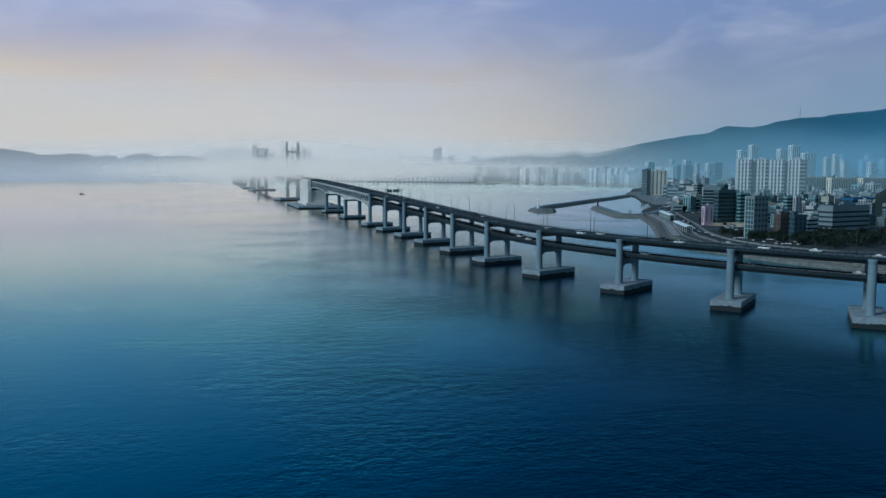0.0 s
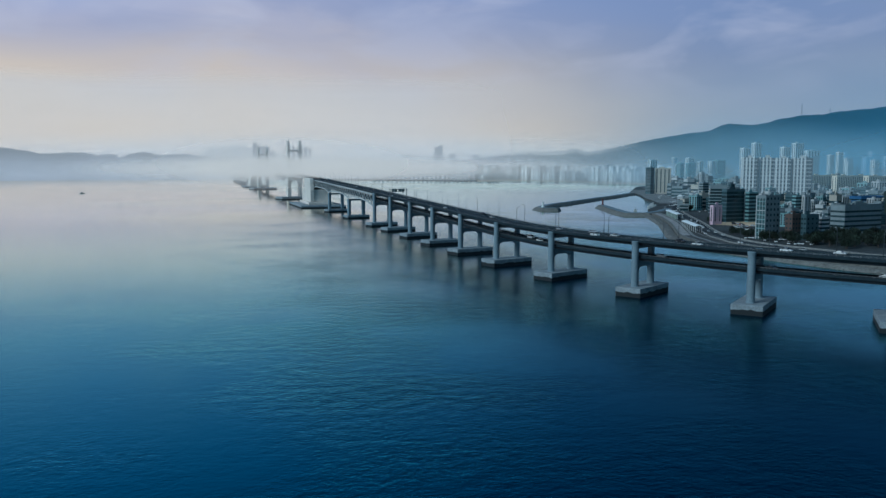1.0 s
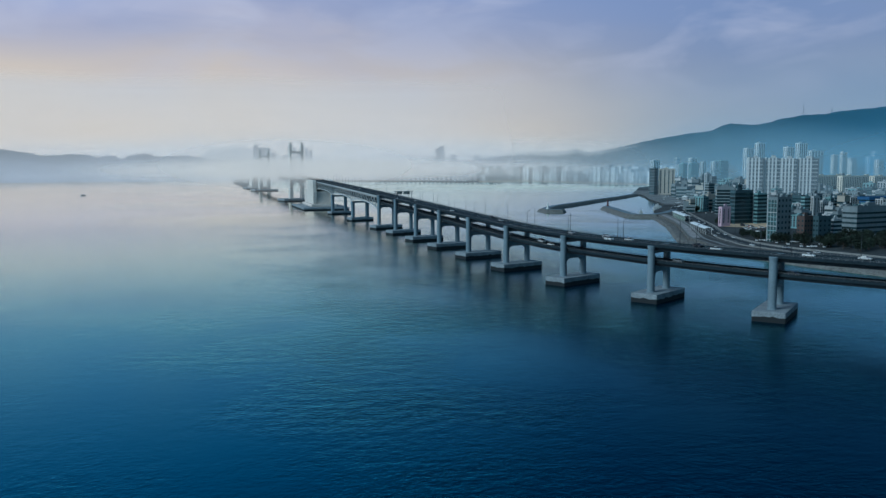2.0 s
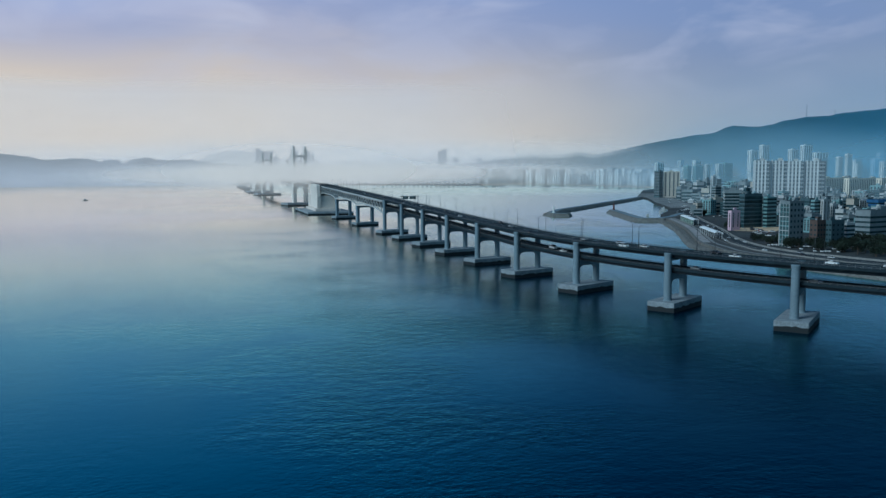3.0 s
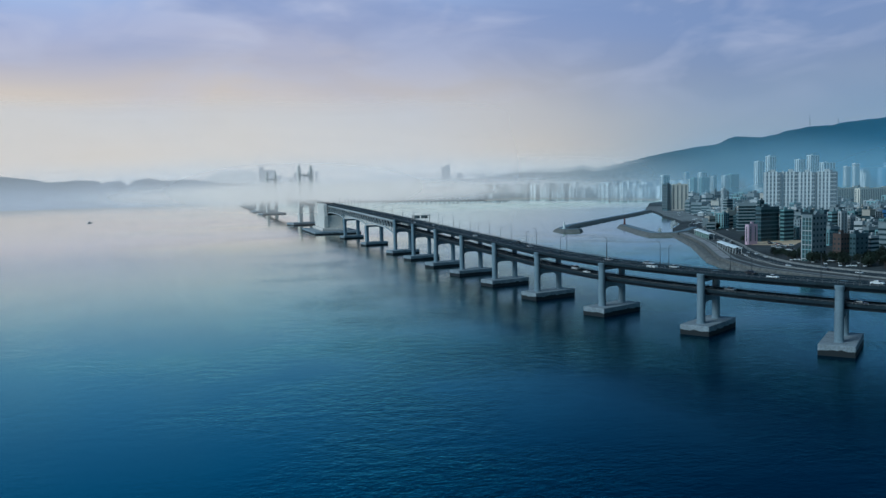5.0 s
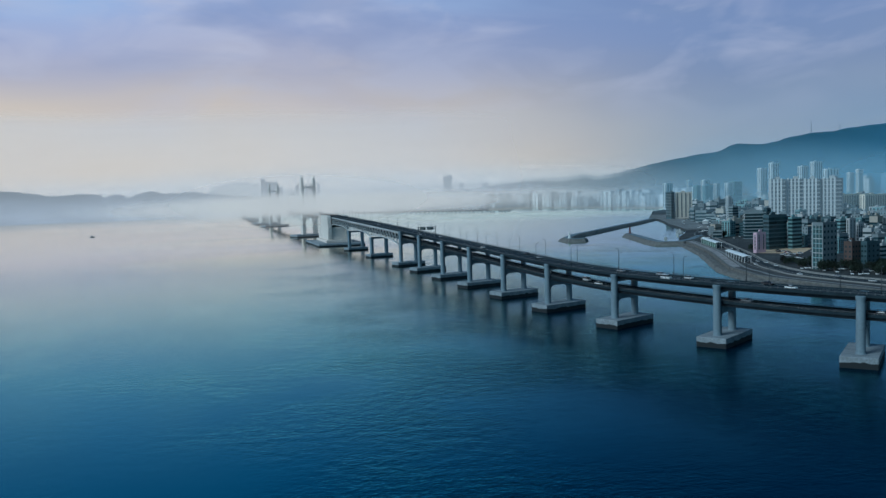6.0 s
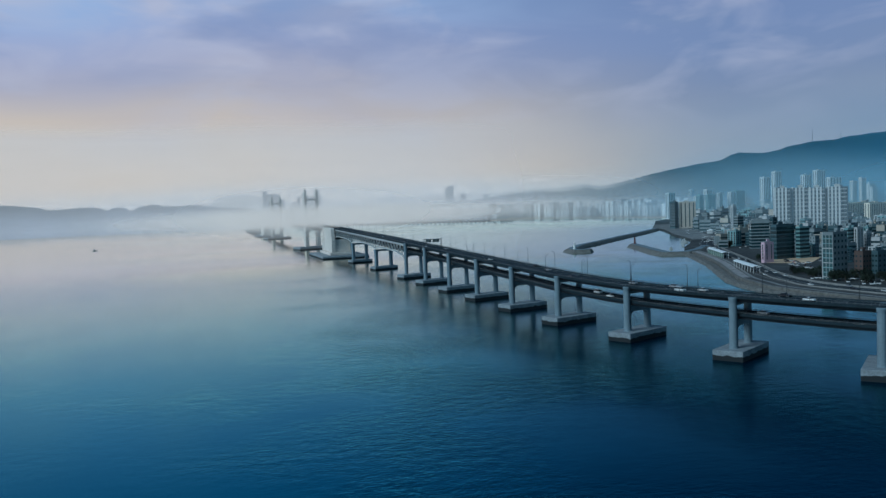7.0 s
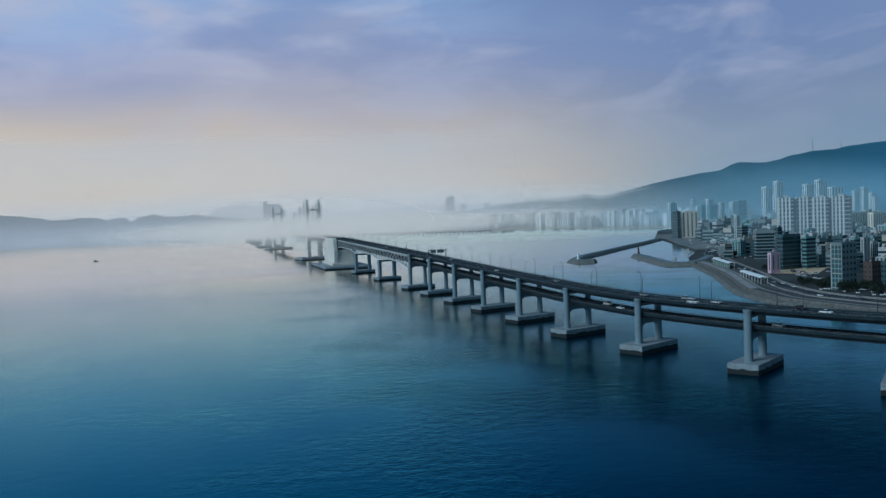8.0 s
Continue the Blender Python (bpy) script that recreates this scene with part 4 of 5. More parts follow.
def ribbon(name, pts, left, right, z0, z1, mat, label, category, kind="structure", smooth_n=6):
    """A strip of even thickness along a smooth line; left and right are offsets from it."""
    P = [Vector((x, y, 0)) for x, y in pts]
    line = []
    for i in range(len(P) - 1):
        a, b, c, d = P[max(i - 1, 0)], P[i], P[i + 1], P[min(i + 2, len(P) - 1)]
        for k in range(smooth_n):
            t = k / smooth_n
            line.append(0.5 * ((2 * b) + (c - a) * t + (2 * a - 5 * b + 4 * c - d) * t * t + (3 * b - a - 3 * c + d) * t ** 3))
    line.append(P[-1])
    verts, faces = [], []
    for i, p in enumerate(line):
        d = (line[min(i + 1, len(line) - 1)] - line[max(i - 1, 0)]).normalized()
        nrm = Vector((d.y, -d.x, 0))
        for o, z in ((left, z0), (left, z1), (right, z1), (right, z0)):
            q = p + nrm * o
            verts.append((q.x, q.y, z))
    for i in range(len(line) - 1):
        for j in range(4):
            a, b = 4 * i + j, 4 * i + (j + 1) % 4
            faces.append((a, b, b + 4, a + 4))
    faces += [(3, 2, 1, 0), tuple(4 * (len(line) - 1) + j for j in range(4))]
    ob = put(name, mesh_of(name, verts, faces, mat))
    tagged(ob, label, category, kind=kind)
    return line


def rock_mound(name, pts, top_half, foot_half, z_top, label, seed, crown=None):
    """A rubble breakwater: crown, rough armour slopes and a rounded head."""
    P = [Vector((x, y, 0)) for x, y in pts]
    line = []
    for a, b in zip(P, P[1:]):
        n = max(1, int((b - a).length / 4))
        line += [a.lerp(b, k / n) for k in range(n)]
    line.append(P[-1])
    verts, faces = [], []
    prof = [(-1.0, -2.0), (-0.85, 0.4), (-0.68, 2.2), (-0.5, 3.6), (-0.42, 4.0), (0.0, 4.0), (0.42, 4.0), (0.5, 3.6), (0.68, 2.2), (0.85, 0.4), (1.0, -2.0)]
    k = len(prof)
    for i, p in enumerate(line):
        d = (line[min(i + 2, len(line) - 1)] - line[max(i - 2, 0)]).normalized()
        nrm = Vector((d.y, -d.x, 0))
        e = min(1.0, 0.35 + 0.65 * math.sin(min(1, i / 5) * math.pi / 2))
        for u, z in prof:
            r = foot_half * u * e
            q = p + nrm * r
            rough = 0.0 if abs(u) < 0.45 else 1.0
            j = noise.noise_vector(Vector((q.x * 0.35, q.y * 0.35, seed + z))) * 1.3 * rough
            verts.append((q.x + j.x, q.y + j.y, z / 4.0 * z_top + j.z * 0.7))
    for i in range(len(line) - 1):
        for j in range(k - 1):
            a = i * k + j
            faces.append((a, a + 1, a + k + 1, a + k))
    faces.append(tuple(range(k))[::-1])
    ob = thing(name, label, "breakwater")
    put("rubble_slope", mesh_of("rubble_slope", verts, faces, ROCK), ob)
    verts, faces = [], []
    for i, p in enumerate(line[2:]):
        d = (line[min(i + 4, len(line) - 1)] - line[max(i, 0)]).normalized()
        nrm = Vector((d.y, -d.x, 0))
        for o, z in ((-top_half, z_top - 0.3), (-top_half, z_top + 0.25), (top_half, z_top + 0.25), (top_half, z_top - 0.3)):
            q = p + nrm * o
            verts.append((q.x, q.y, z))
    for i in range(len(line) - 3):
        for j in range(4):
            a, b = 4 * i + j, 4 * i + (j + 1) % 4
            faces.append((a, b, b + 4, a + 4))
    faces.append((3, 2, 1, 0))
    put("crown", mesh_of("crown", verts, faces, crown or CONCRETE), ob, "concrete walkway along the crown")
    return ob


ROAD = [(495, -60), (482, 120), (472, 260), (470, 345), (474, 400), (494, 447), (532, 500), (590, 567), (660, 652), (730, 735), (800, 812), (880, 885), (960, 985)]
COAST = SHORE[1:12]
ribbon("seawall", COAST, -0.6, 0.9, -3, 3.9, ROCK, "dark weathered stone seawall along the shore", "seawall")
rock_mound("rock_revetment", [(x - 5, y + 1) for x, y in COAST], 0.4, 6.0, 2.2, "dark rock revetment at the foot of the seawall", 3.0, ROCK)
ribbon("promenade", COAST, 0.9, 26, 3.0, 3.35, PAVE, "brownish paved promenade behind the seawall", "promenade")
ribbon("coping", COAST, 0.9, 1.7, 3.36, 3.95, KERB, "pale stone coping along the seawall", "coping")
ribbon("apron", SHORE[7:12], 1.8, 8.0, 3.351, 3.365, APRON, "pale concrete apron between the seawall and the shelters", "apron")
ribbon("footpath", COAST, 9.0, 11.5, 3.351, 3.37, KERB, "pale footpath along the promenade", "footpath")
ribbon("garden_wall", COAST, 20.5, 21.1, 3.351, 4.2, KERB, "low pale wall behind the promenade", "wall")
ribbon("road", ROAD, -8, 8, 3.0, 3.3, COAST_ROAD, "grey asphalt coast road curving along the shore", "road")
for o in (-8.6, 8.0):
    ribbon("kerb", ROAD, o, o + 0.3, 3.0, 3.45, KERB, "pale stone kerb beside the coast road", "kerb")
for o in (-7.4, -0.1, 7.2):
    ribbon("road_line", ROAD, o, o + 0.22, 3.301, 3.306, PAINT, "white painted line on the coast road", "road marking")
ribbon("barrier", ROAD, 9.2, 9.7, 3.2, 4.3, KERB, "low pale concrete barrier beside the coast road", "barrier")
ribbon("quay", SHORE[14:22], 1.0, 46, 3.0, 3.32, QUAY, "grey concrete quay along the harbour", "quay")
tagged(put("sandy_lot", mesh_of("sandy_lot", [(600, 552, 3.26), (614, 520, 3.26), (676, 556, 3.26), (640, 586, 3.26)], [(0, 1, 2, 3)], SAND)), "bare sandy building lot between offices", "lot", kind="structure")


rock_mound("breakwater", [(652, 857), (640, 850), (630, 856), (640, 880), (700, 938), (790, 1003), (900, 1085), (1000, 1155), (1130, 1255)], 3.5, 11.5, 4.4, "long grey rubble breakwater with a hooked head", 1.0)
rock_mound("breakwater", [(752, 895), (725, 850), (697, 805), (668, 758), (652, 728), (668, 716), (705, 735), (760, 775)], 3.5, 12, 4.2, "shorter rubble breakwater sheltering the small harbour", 2.0)
BEACON_WHITE = material("beacon_white", (0.75, 0.75, 0.74), 0.5, scale=1.0, vary=0.1)
BEACON_DARK = material("beacon_red", (0.10, 0.03, 0.03), 0.5, scale=1.0, vary=0.1)


def beacon(x, y, z, mat, label, h):
    t = thing("beacon", label, "harbour beacon", m=pose(x, y, z))
    bm = bmesh.new()
    tube(bm, [(0, 0, 0), (0, 0, 0.6), (0, 0, 0.61), (0, 0, h * 0.75)], [2.2, 2.0, 1.3, 0.95], 16)
    part("tower", bm, mat, t, smooth=False)
    bm = bmesh.new()
    tube(bm, [(0, 0, h * 0.75), (0, 0, h * 0.78), (0, 0, h * 0.781), (0, 0, h * 0.92), (0, 0, h)], [1.4, 1.4, 0.7, 0.7, 0.1], 16)
    part("lantern", bm, mat, t)


beacon(628, 858, 5.2, BEACON_WHITE, "white lighthouse beacon on the breakwater head", 8)
beacon(742, 879, 4.8, BEACON_DARK, "dark red beacon on the shorter breakwater", 9)

CANOPY_POST = material("canopy_post", (0.55, 0.56, 0.56), 0.5, scale=1.0)
GREEN_GLASS = material("green_screen", (0.05, 0.16, 0.12), 0.25, scale=0.5)


def canopy(a, b, width, z, label, screen):
    a, b = Vector((*a, 3.35)), Vector((*b, 3.35))
    d = b - a
    t = thing("canopy_shelter", label, "shelter", "promenade shelters", m=Matrix.Translation(a) @ Matrix.Rotation(math.atan2(d.y, d.x), 4, "Z"))
    ln = d.length
    bm = bmesh.new()
    prof = [(-width / 2, z - 0.5), (-width / 4, z + 0.15), (0, z + 0.35), (width / 4, z + 0.15), (width / 2, z - 0.5)]
    lo = [bm.verts.new((0, y, h)) for y, h in prof] + [bm.verts.new((0, y, h - 0.35)) for y, h in prof[::-1]]
    hi = [bm.verts.new((ln, v.co.y, v.co.z)) for v in lo]
    bm.faces.new(lo)
    bm.faces.new(hi[::-1])
    for i in range(10):
        j = (i + 1) % 10
        bm.faces.new((lo[j], lo[i], hi[i], hi[j]))
    part("roof", bm, WHITE_ROOF, t, "white vaulted canopy roof")
    n = int(ln / 9)
    for i in range(n + 1):
        for y in (-width / 2 + 0.9, width / 2 - 0.9):
            bm = bmesh.new()
            x = 1.0 + (ln - 2) * i / n
            tube(bm, [(x, y, 0), (x, y, z - 0.4)], 0.22, 8)
            part("post", bm, CANOPY_POST, t)
    if screen:
        part("screen", boxes((1.5, ln - 1.5, width / 2 - 1.0, width / 2 - 0.92, 0.3, z - 1.2)), GREEN_GLASS, t, "green glazed screen")


canopy((517, 492), (557, 547), 6.5, 5.6, "long white canopy on slim posts beside the coast road", False)
canopy((620, 616), (668, 681), 6.5, 6.0, "white canopy with a green glazed screen by the harbour", True)

# ---- buildings ----
F_PANEL = material("facade_panel_white", (0.68, 0.69, 0.70), 0.7, scale=0.06, vary=0.08, per_object=0.05)
F_WHITE = material("facade_white", (0.46, 0.47, 0.48), 0.7, scale=0.06, vary=0.12, per_object=0.10)
F_BEIGE = material("facade_beige", (0.43, 0.39, 0.34), 0.75, scale=0.06, vary=0.12, per_object=0.10)
F_CREAM = material("facade_cream", (0.74, 0.67, 0.55), 0.75, scale=0.06, vary=0.1, per_object=0.06)
F_FAR = material("facade_far", (0.66, 0.67, 0.68), 0.7, scale=0.03, vary=0.2, per_object=0.3)
F_FAR_GREY = material("facade_far_grey", (0.33, 0.34, 0.36), 0.7, scale=0.03, vary=0.2, per_object=0.3)
F_GREY = material("facade_grey", (0.20, 0.24, 0.26), 0.75, scale=0.06, vary=0.15, per_object=0.2)
F_SLATE = material("facade_slate", (0.12, 0.15, 0.18), 0.7, scale=0.06, vary=0.12)
F_DARK = material("facade_dark", (0.05, 0.095, 0.115), 0.5, scale=0.06, vary=0.2, per_object=0.2)
F_BROWN = material("facade_brown", (0.085, 0.055, 0.05), 0.7, scale=0.06, vary=0.2)
F_PINK = material("facade_pink", (0.62, 0.42, 0.50), 0.7, scale=0.1, vary=0.08)
F_TEAL = material("facade_teal", (0.18, 0.32, 0.34), 0.4, scale=0.06, vary=0.15, per_object=0.15)
F_ROOF = material("roof_felt", (0.20, 0.21, 0.21), 0.9, scale=0.15, vary=0.3)
F_ROOF_GREEN = material("roof_green_coat", (0.09, 0.17, 0.14), 0.8, scale=0.15, vary=0.3)
F_BLUE = material("roof_blue_metal", (0.03, 0.12, 0.26), 0.5, scale=0.1, vary=0.15)
F_GLASS = material("teal_glass", (0.05, 0.10, 0.11), 0.15, scale=0.1, vary=0.4)
GLASS = material("window_glass", (0.02, 0.045, 0.055), 0.12, scale=0.08, vary=0.4, per_object=0.4)
MULLION = material("window_mullion", (0.22, 0.24, 0.26), 0.5, scale=0.2)


def window_bands(t, w, d, h, floor_h, band, first, proud=0.05, mat=None, every=1, joined=False):
    """A glazed band round each storey; the bands share one mesh, or are one mesh where they are tiny."""
    if joined:
        bm = bmesh.new()
        z = first
        while z + band < h - 0.4:
            box(bm, -w / 2 - proud, w / 2 + proud, -d / 2 - proud, d / 2 + proud, z, z + band)
            z += floor_h * every
        tagged(part("glazing", bm, mat or GLASS, t), kind="stuff")
        return
    bm = boxes((-w / 2 - proud, w / 2 + proud, -d / 2 - proud, d / 2 + proud, 0, band))
    ob = part("window_band", bm, mat or GLASS, t)
    me = ob.data
    z = first
    ob.matrix_basis = Matrix.Translation((0, 0, z))
    z += floor_h * every
    while z + band < h - 0.4:
        put("window_band", me, t, m=Matrix.Translation((0, 0, z)))
        z += floor_h * every


def window_grid(t, w, d, h, floor_h, ww, wh, nx, ny, first=1.2, sides="swne", joined=False):
    """Single windows in rows, each a pane in a shallow frame."""
    if joined:
        bm = bmesh.new()
        z = first
        while z + wh < h - 0.5:
            for i in range(nx):
                u = (i + 0.5) / nx * w - w / 2
                box(bm, u - ww / 2, u + ww / 2, -d / 2 - 0.06, d / 2 + 0.06, z, z + wh)
            for i in range(ny):
                u = (i + 0.5) / ny * d - d / 2
                box(bm, -w / 2 - 0.06, w / 2 + 0.06, u - ww / 2, u + ww / 2, z, z + wh)
            z += floor_h
        tagged(part("glazing", bm, GLASS, t), kind="stuff")
        return
    bm = boxes((-ww / 2, ww / 2, -0.06, 0.06, 0, wh))
    box(bm, -ww / 2 - 0.1, ww / 2 + 0.1, -0.1, 0.1, -0.12, -0.02)
    me = bpy.data.meshes.new("window")
    bm.to_mesh(me)
    bm.free()
    me.materials.append(GLASS)
    z = first
    while z + wh < h - 0.5:
        for side, n, span, dist, turn in (("s", nx, w, d / 2, 0), ("n", nx, w, d / 2, 180), ("w", ny, d, w / 2, -90), ("e", ny, d, w / 2, 90)):
            if side in sides:
                for i in range(n):
                    u = (i + 0.5) / n * span - span / 2
                    put("window", me, t, m=Matrix.Rotation(radians(turn), 4, "Z") @ Matrix.Translation((u, -dist, z)))
        z += floor_h


def window_columns(t, w, d, h, nx, ny, cw, floor_h=2.9, sides="swne", base=3.0, joined=False):
    """Vertical bays of glazing with a ledge at each storey; the bays share one mesh."""
    if joined:
        bm, ledges = bmesh.new(), bmesh.new()
        for n, span, along in ((nx, w, True), (ny, d, False)):
            for i in range(n):
                u = (i + 0.5) / n * span - span / 2
                for mesh, reach, rows in ((bm, 0.06, [(base, h - 1.0)]), (ledges, 0.3, [(base + floor_h * (k + 1) - 0.45, base + floor_h * (k + 1) + 0.45) for k in range(int((h - 2.0 - base) / floor_h))])):
                    for z0, z1 in rows:
                        if along:
                            box(mesh, u - cw / 2, u + cw / 2, -d / 2 - reach, d / 2 + reach, z0, z1)
                        else:
                            box(mesh, -w / 2 - reach, w / 2 + reach, u - cw / 2, u + cw / 2, z0, z1)
        tagged(part("window_bay", bm, GLASS, t), kind="stuff")
        tagged(part("ledge", ledges, MULLION, t), kind="stuff")
        return
    verts, faces = [], []

    def bx(x0, x1, y0, y1, z0, z1):
        k = len(verts)
        verts.extend([(x, y, z) for z in (z0, z1) for x, y in ((x0, y0), (x1, y0), (x1, y1), (x0, y1))])
        faces.extend([(k, k + 1, k + 5, k + 4), (k + 1, k + 2, k + 6, k + 5), (k + 3, k, k + 4, k + 7), (k + 4, k + 5, k + 6, k + 7)])
    bx(-cw / 2, cw / 2, -0.06, 0.1, base, h - 1.0)
    z = base + floor_h
    while z < h - 1.5:
        bx(-cw / 2, cw / 2, -0.35, 0.1, z - 0.45, z + 0.45)
        z += floor_h
    me = mesh_of("window_bay", verts, faces, GLASS)
    me.materials.append(MULLION)
    for i, f in enumerate(me.polygons):
        f.material_index = 0 if i < 4 else 1
    for side, n, span, dist, turn in (("s", nx, w, d / 2, 0), ("n", nx, w, d / 2, 180), ("w", ny, d, w / 2, -90), ("e", ny, d, w / 2, 90)):
        if side in sides:
            for i in range(n):
                u = (i + 0.5) / n * span - span / 2
                put("window_bay", me, t, m=Matrix.Rotation(radians(turn), 4, "Z") @ Matrix.Translation((u, -dist, 0)))


def shell_of(t, w, d, h, mat, roof=None, parapet=0.9, plant=True, seed=0):
    part("wall", boxes((-w / 2, w / 2, -d / 2, d / 2, -1.0, h), bevel=0.06), mat, t)
    e = 0.35
    p = part("roof", boxes((-w / 2 + e, w / 2 - e, -d / 2 + e, d / 2 - e, h + 0.002, h + 0.12)), roof or F_ROOF, t)
    if parapet:
        bm = boxes((-w / 2, w / 2, -d / 2, -d / 2 + e, h, h + parapet), (-w / 2, w / 2, d / 2 - e, d / 2, h, h + parapet),
                   (-w / 2, -w / 2 + e, -d / 2 + e, d / 2 - e, h, h + parapet), (w / 2 - e, w / 2, -d / 2 + e, d / 2 - e, h, h + parapet))
        part("parapet", bm, mat, t)
    if plant:
        r = random.Random(seed)
        a, b = w * r.uniform(0.18, 0.32), d * r.uniform(0.2, 0.34)
        x, y = r.uniform(-0.15, 0.2) * w, r.uniform(-0.15, 0.2) * d
        part("roof_hut", boxes((x - a / 2, x + a / 2, y - b / 2, y + b / 2, h + 0.12, h + 3.2), bevel=0.05), mat, p)
        part("roof_tank", boxes((x - a * 0.9, x - a * 0.6, y - b / 2, y, h + 0.12, h + 1.9), bevel=0.1), F_GREY, p)


def building(kind, label, x, y, w, d, h, rot=0, mat=None, group="", seed=0, z=3.2, **kw):
    t = thing(kind, label, "building", group, m=pose(x, y, z, 0, 0, rot))
    shell_of(t, w, d, h, mat or F_GREY, kw.get("roof"), kw.get("parapet", 0.9), kw.get("plant", True), seed)
    style = kw.get("style", "bands")
    if style == "bands":
        window_bands(t, w, d, h, kw.get("floor", 3.6), kw.get("band", 1.9), kw.get("first", 1.0), mat=kw.get("glass"), joined=kw.get("joined", False))
    elif style == "grid":
        window_grid(t, w, d, h, kw.get("floor", 3.4), kw.get("ww", 1.6), kw.get("wh", 1.7), kw.get("nx", 5), kw.get("ny", 4), sides=kw.get("sides", "swne"), joined=kw.get("joined", False))
    elif style == "columns":
        window_columns(t, w, d, h, kw.get("nx", 5), kw.get("ny", 3), kw.get("cw", 2.2), sides=kw.get("sides", "swne"), joined=kw.get("joined", False))
    return t


# offices along the coast road
b = building("office_building", "grey concrete office block with small square windows and a glazed side", 519.5, 427.5, 15.2, 8.2, 31.6, 0, F_GREY, style="grid", nx=4, ny=0, ww=1.5, wh=1.6, floor=4.0, sides="sn", seed=1)
part("glazed_side", boxes((-7.7, -7.35, -3.7, 3.7, 0, 30.2)), F_GLASS, b, "teal glazed stair front")
for k in range(9):
    part("spandrel", boxes((-7.85, -7.65, -3.8, 3.8, 1.2 + k * 3.3, 1.75 + k * 3.3)), F_TEAL if k % 3 else F_WHITE, b)
for y in (-3.9, -1.3, 1.3):
    part("mullion", boxes((-7.9, -7.65, y - 0.12, y + 0.12, 0, 30.2)), F_WHITE, b)
part("corner_fin", boxes((-8.05, -7.35, 3.8, 4.3, 0, 32.2)), F_WHITE, b)
building("office_building", "dark brown brick building with a flat roof", 531.9, 415.3, 9.4, 6.3, 18.1, 0, F_BROWN, style="grid", nx=3, ny=2, ww=1.2, wh=1.2, seed=2)
building("office_building", "dark building with few windows behind trees", 543.3, 409.6, 14.2, 4.7, 17.9, 0, F_DARK, style="grid", nx=3, ny=2, ww=1.4, wh=1.2, seed=22)
building("apartment_building", "narrow white building with open balcony floors", 561.2, 411.5, 9.0, 3.8, 15.3, 0, F_WHITE, style="bands", floor=3.0, band=1.5, seed=3)
g = building("office_building", "wide grey office with long dark window bands and a red sign", 609.8, 418.3, 45.6, 12.3, 23.6, 0, F_GREY, style="bands", floor=3.7, band=1.5, first=3.5, seed=4)
part("sign_panel", boxes((-23.1, -22.82, -5, -1, 1.2, 4.2)), material("red_sign", (0.55, 0.07, 0.12), 0.5, scale=0.5), g, "red shop sign panel")
part("entrance_band", boxes((-21, 2, -6.5, -6.19, 1.0, 2.6)), F_WHITE, g, "pale band over the entrance")
building("office_building", "small pink and white building beside the coast road", 604, 555, 11.5, 3.8, 17, 0, F_PINK, style="columns", nx=2, ny=1, cw=1.1, seed=5)
building("office_building", "dark glass office tower with pale floor bands", 756, 693, 19, 12, 30.5, -38, F_GREY, style="bands", floor=3.5, band=2.3, seed=6)
building("office_building", "tall dark slab beside the banded tower", 765, 681, 7.2, 4, 33, 0, F_DARK, style="columns", nx=1, ny=1, cw=2.6, seed=7)
building("office_building", "dark glass office with a pale roof edge", 646, 573, 24, 6.4, 31, 0, F_DARK, style="bands", floor=3.7, band=2.5, seed=8)
building("office_building", "grey glass office with strip windows", 663, 565, 13, 4.6, 28, 0, F_TEAL, style="bands", floor=3.5, band=1.9, seed=9)
building("office_building", "teal glass block with white edges", 723.4, 560.5, 10.0, 4.5, 24.0, 0, F_TEAL, style="bands", floor=3.4, band=1.8, seed=10)
building("office_building", "plain white building with a narrow window bay", 729.7, 555.1, 9.1, 3.6, 24.4, 0, F_WHITE, style="columns", nx=2, ny=1, cw=1.0, seed=11)
building("office_building", "white balcony building with dark strips", 752.5, 562.4, 8.6, 4.5, 19.4, 0, F_WHITE, style="columns", nx=3, ny=2, cw=1.5, seed=12)
building("office_building", "grey office with pale floor edges", 877, 829, 10.6, 7, 31, 0, F_GREY, style="bands", floor=3.4, band=1.8, seed=13)
building("office_building", "low cream hall with a flat roof near the harbour", 829, 812, 17, 8, 10, 0, F_BEIGE, style="bands", floor=4.5, band=1.2, seed=14, plant=False)
building("apartment_tower", "slim white tower standing apart near the shore", 960, 912, 7.2, 4.5, 43.5, 0, F_WHITE, style="columns", nx=1, ny=1, cw=1.0, seed=15)
building("office_building", "low dark glass hall at the harbour", 1247, 1211, 27, 10, 20, 0, F_DARK, style="bands", floor=4, band=2.6, seed=16)
HARBOUR = "harbour towers"
building("apartment_tower", "dark glass tower on the harbour point", 1147, 1223, 11, 12, 50, 12, F_DARK, HARBOUR, 17, style="columns", nx=2, ny=4, cw=2.4)
building("apartment_tower", "brownish glass tower on the harbour point", 1171, 1213, 30, 12, 49, -40, F_BEIGE, HARBOUR, 18, style="columns", nx=4, ny=4, cw=2.2)
building("apartment_tower", "pinkish tower fading into haze behind the harbour", 1819, 1839, 13, 12, 78, 0, F_BEIGE, HARBOUR, 19, style="columns", nx=2, ny=2, cw=2.6)
building("apartment_tower", "teal glass tower behind the harbour", 1598, 1594, 14, 14, 61, 0, F_TEAL, HARBOUR, 20, style="columns", nx=3, ny=3, cw=2.6)
building("apartment_tower", "broad teal glass tower behind the harbour", 1619, 1578, 27, 10, 61, 0, F_TEAL, HARBOUR, 21, style="columns", nx=5, ny=2, cw=2.8)
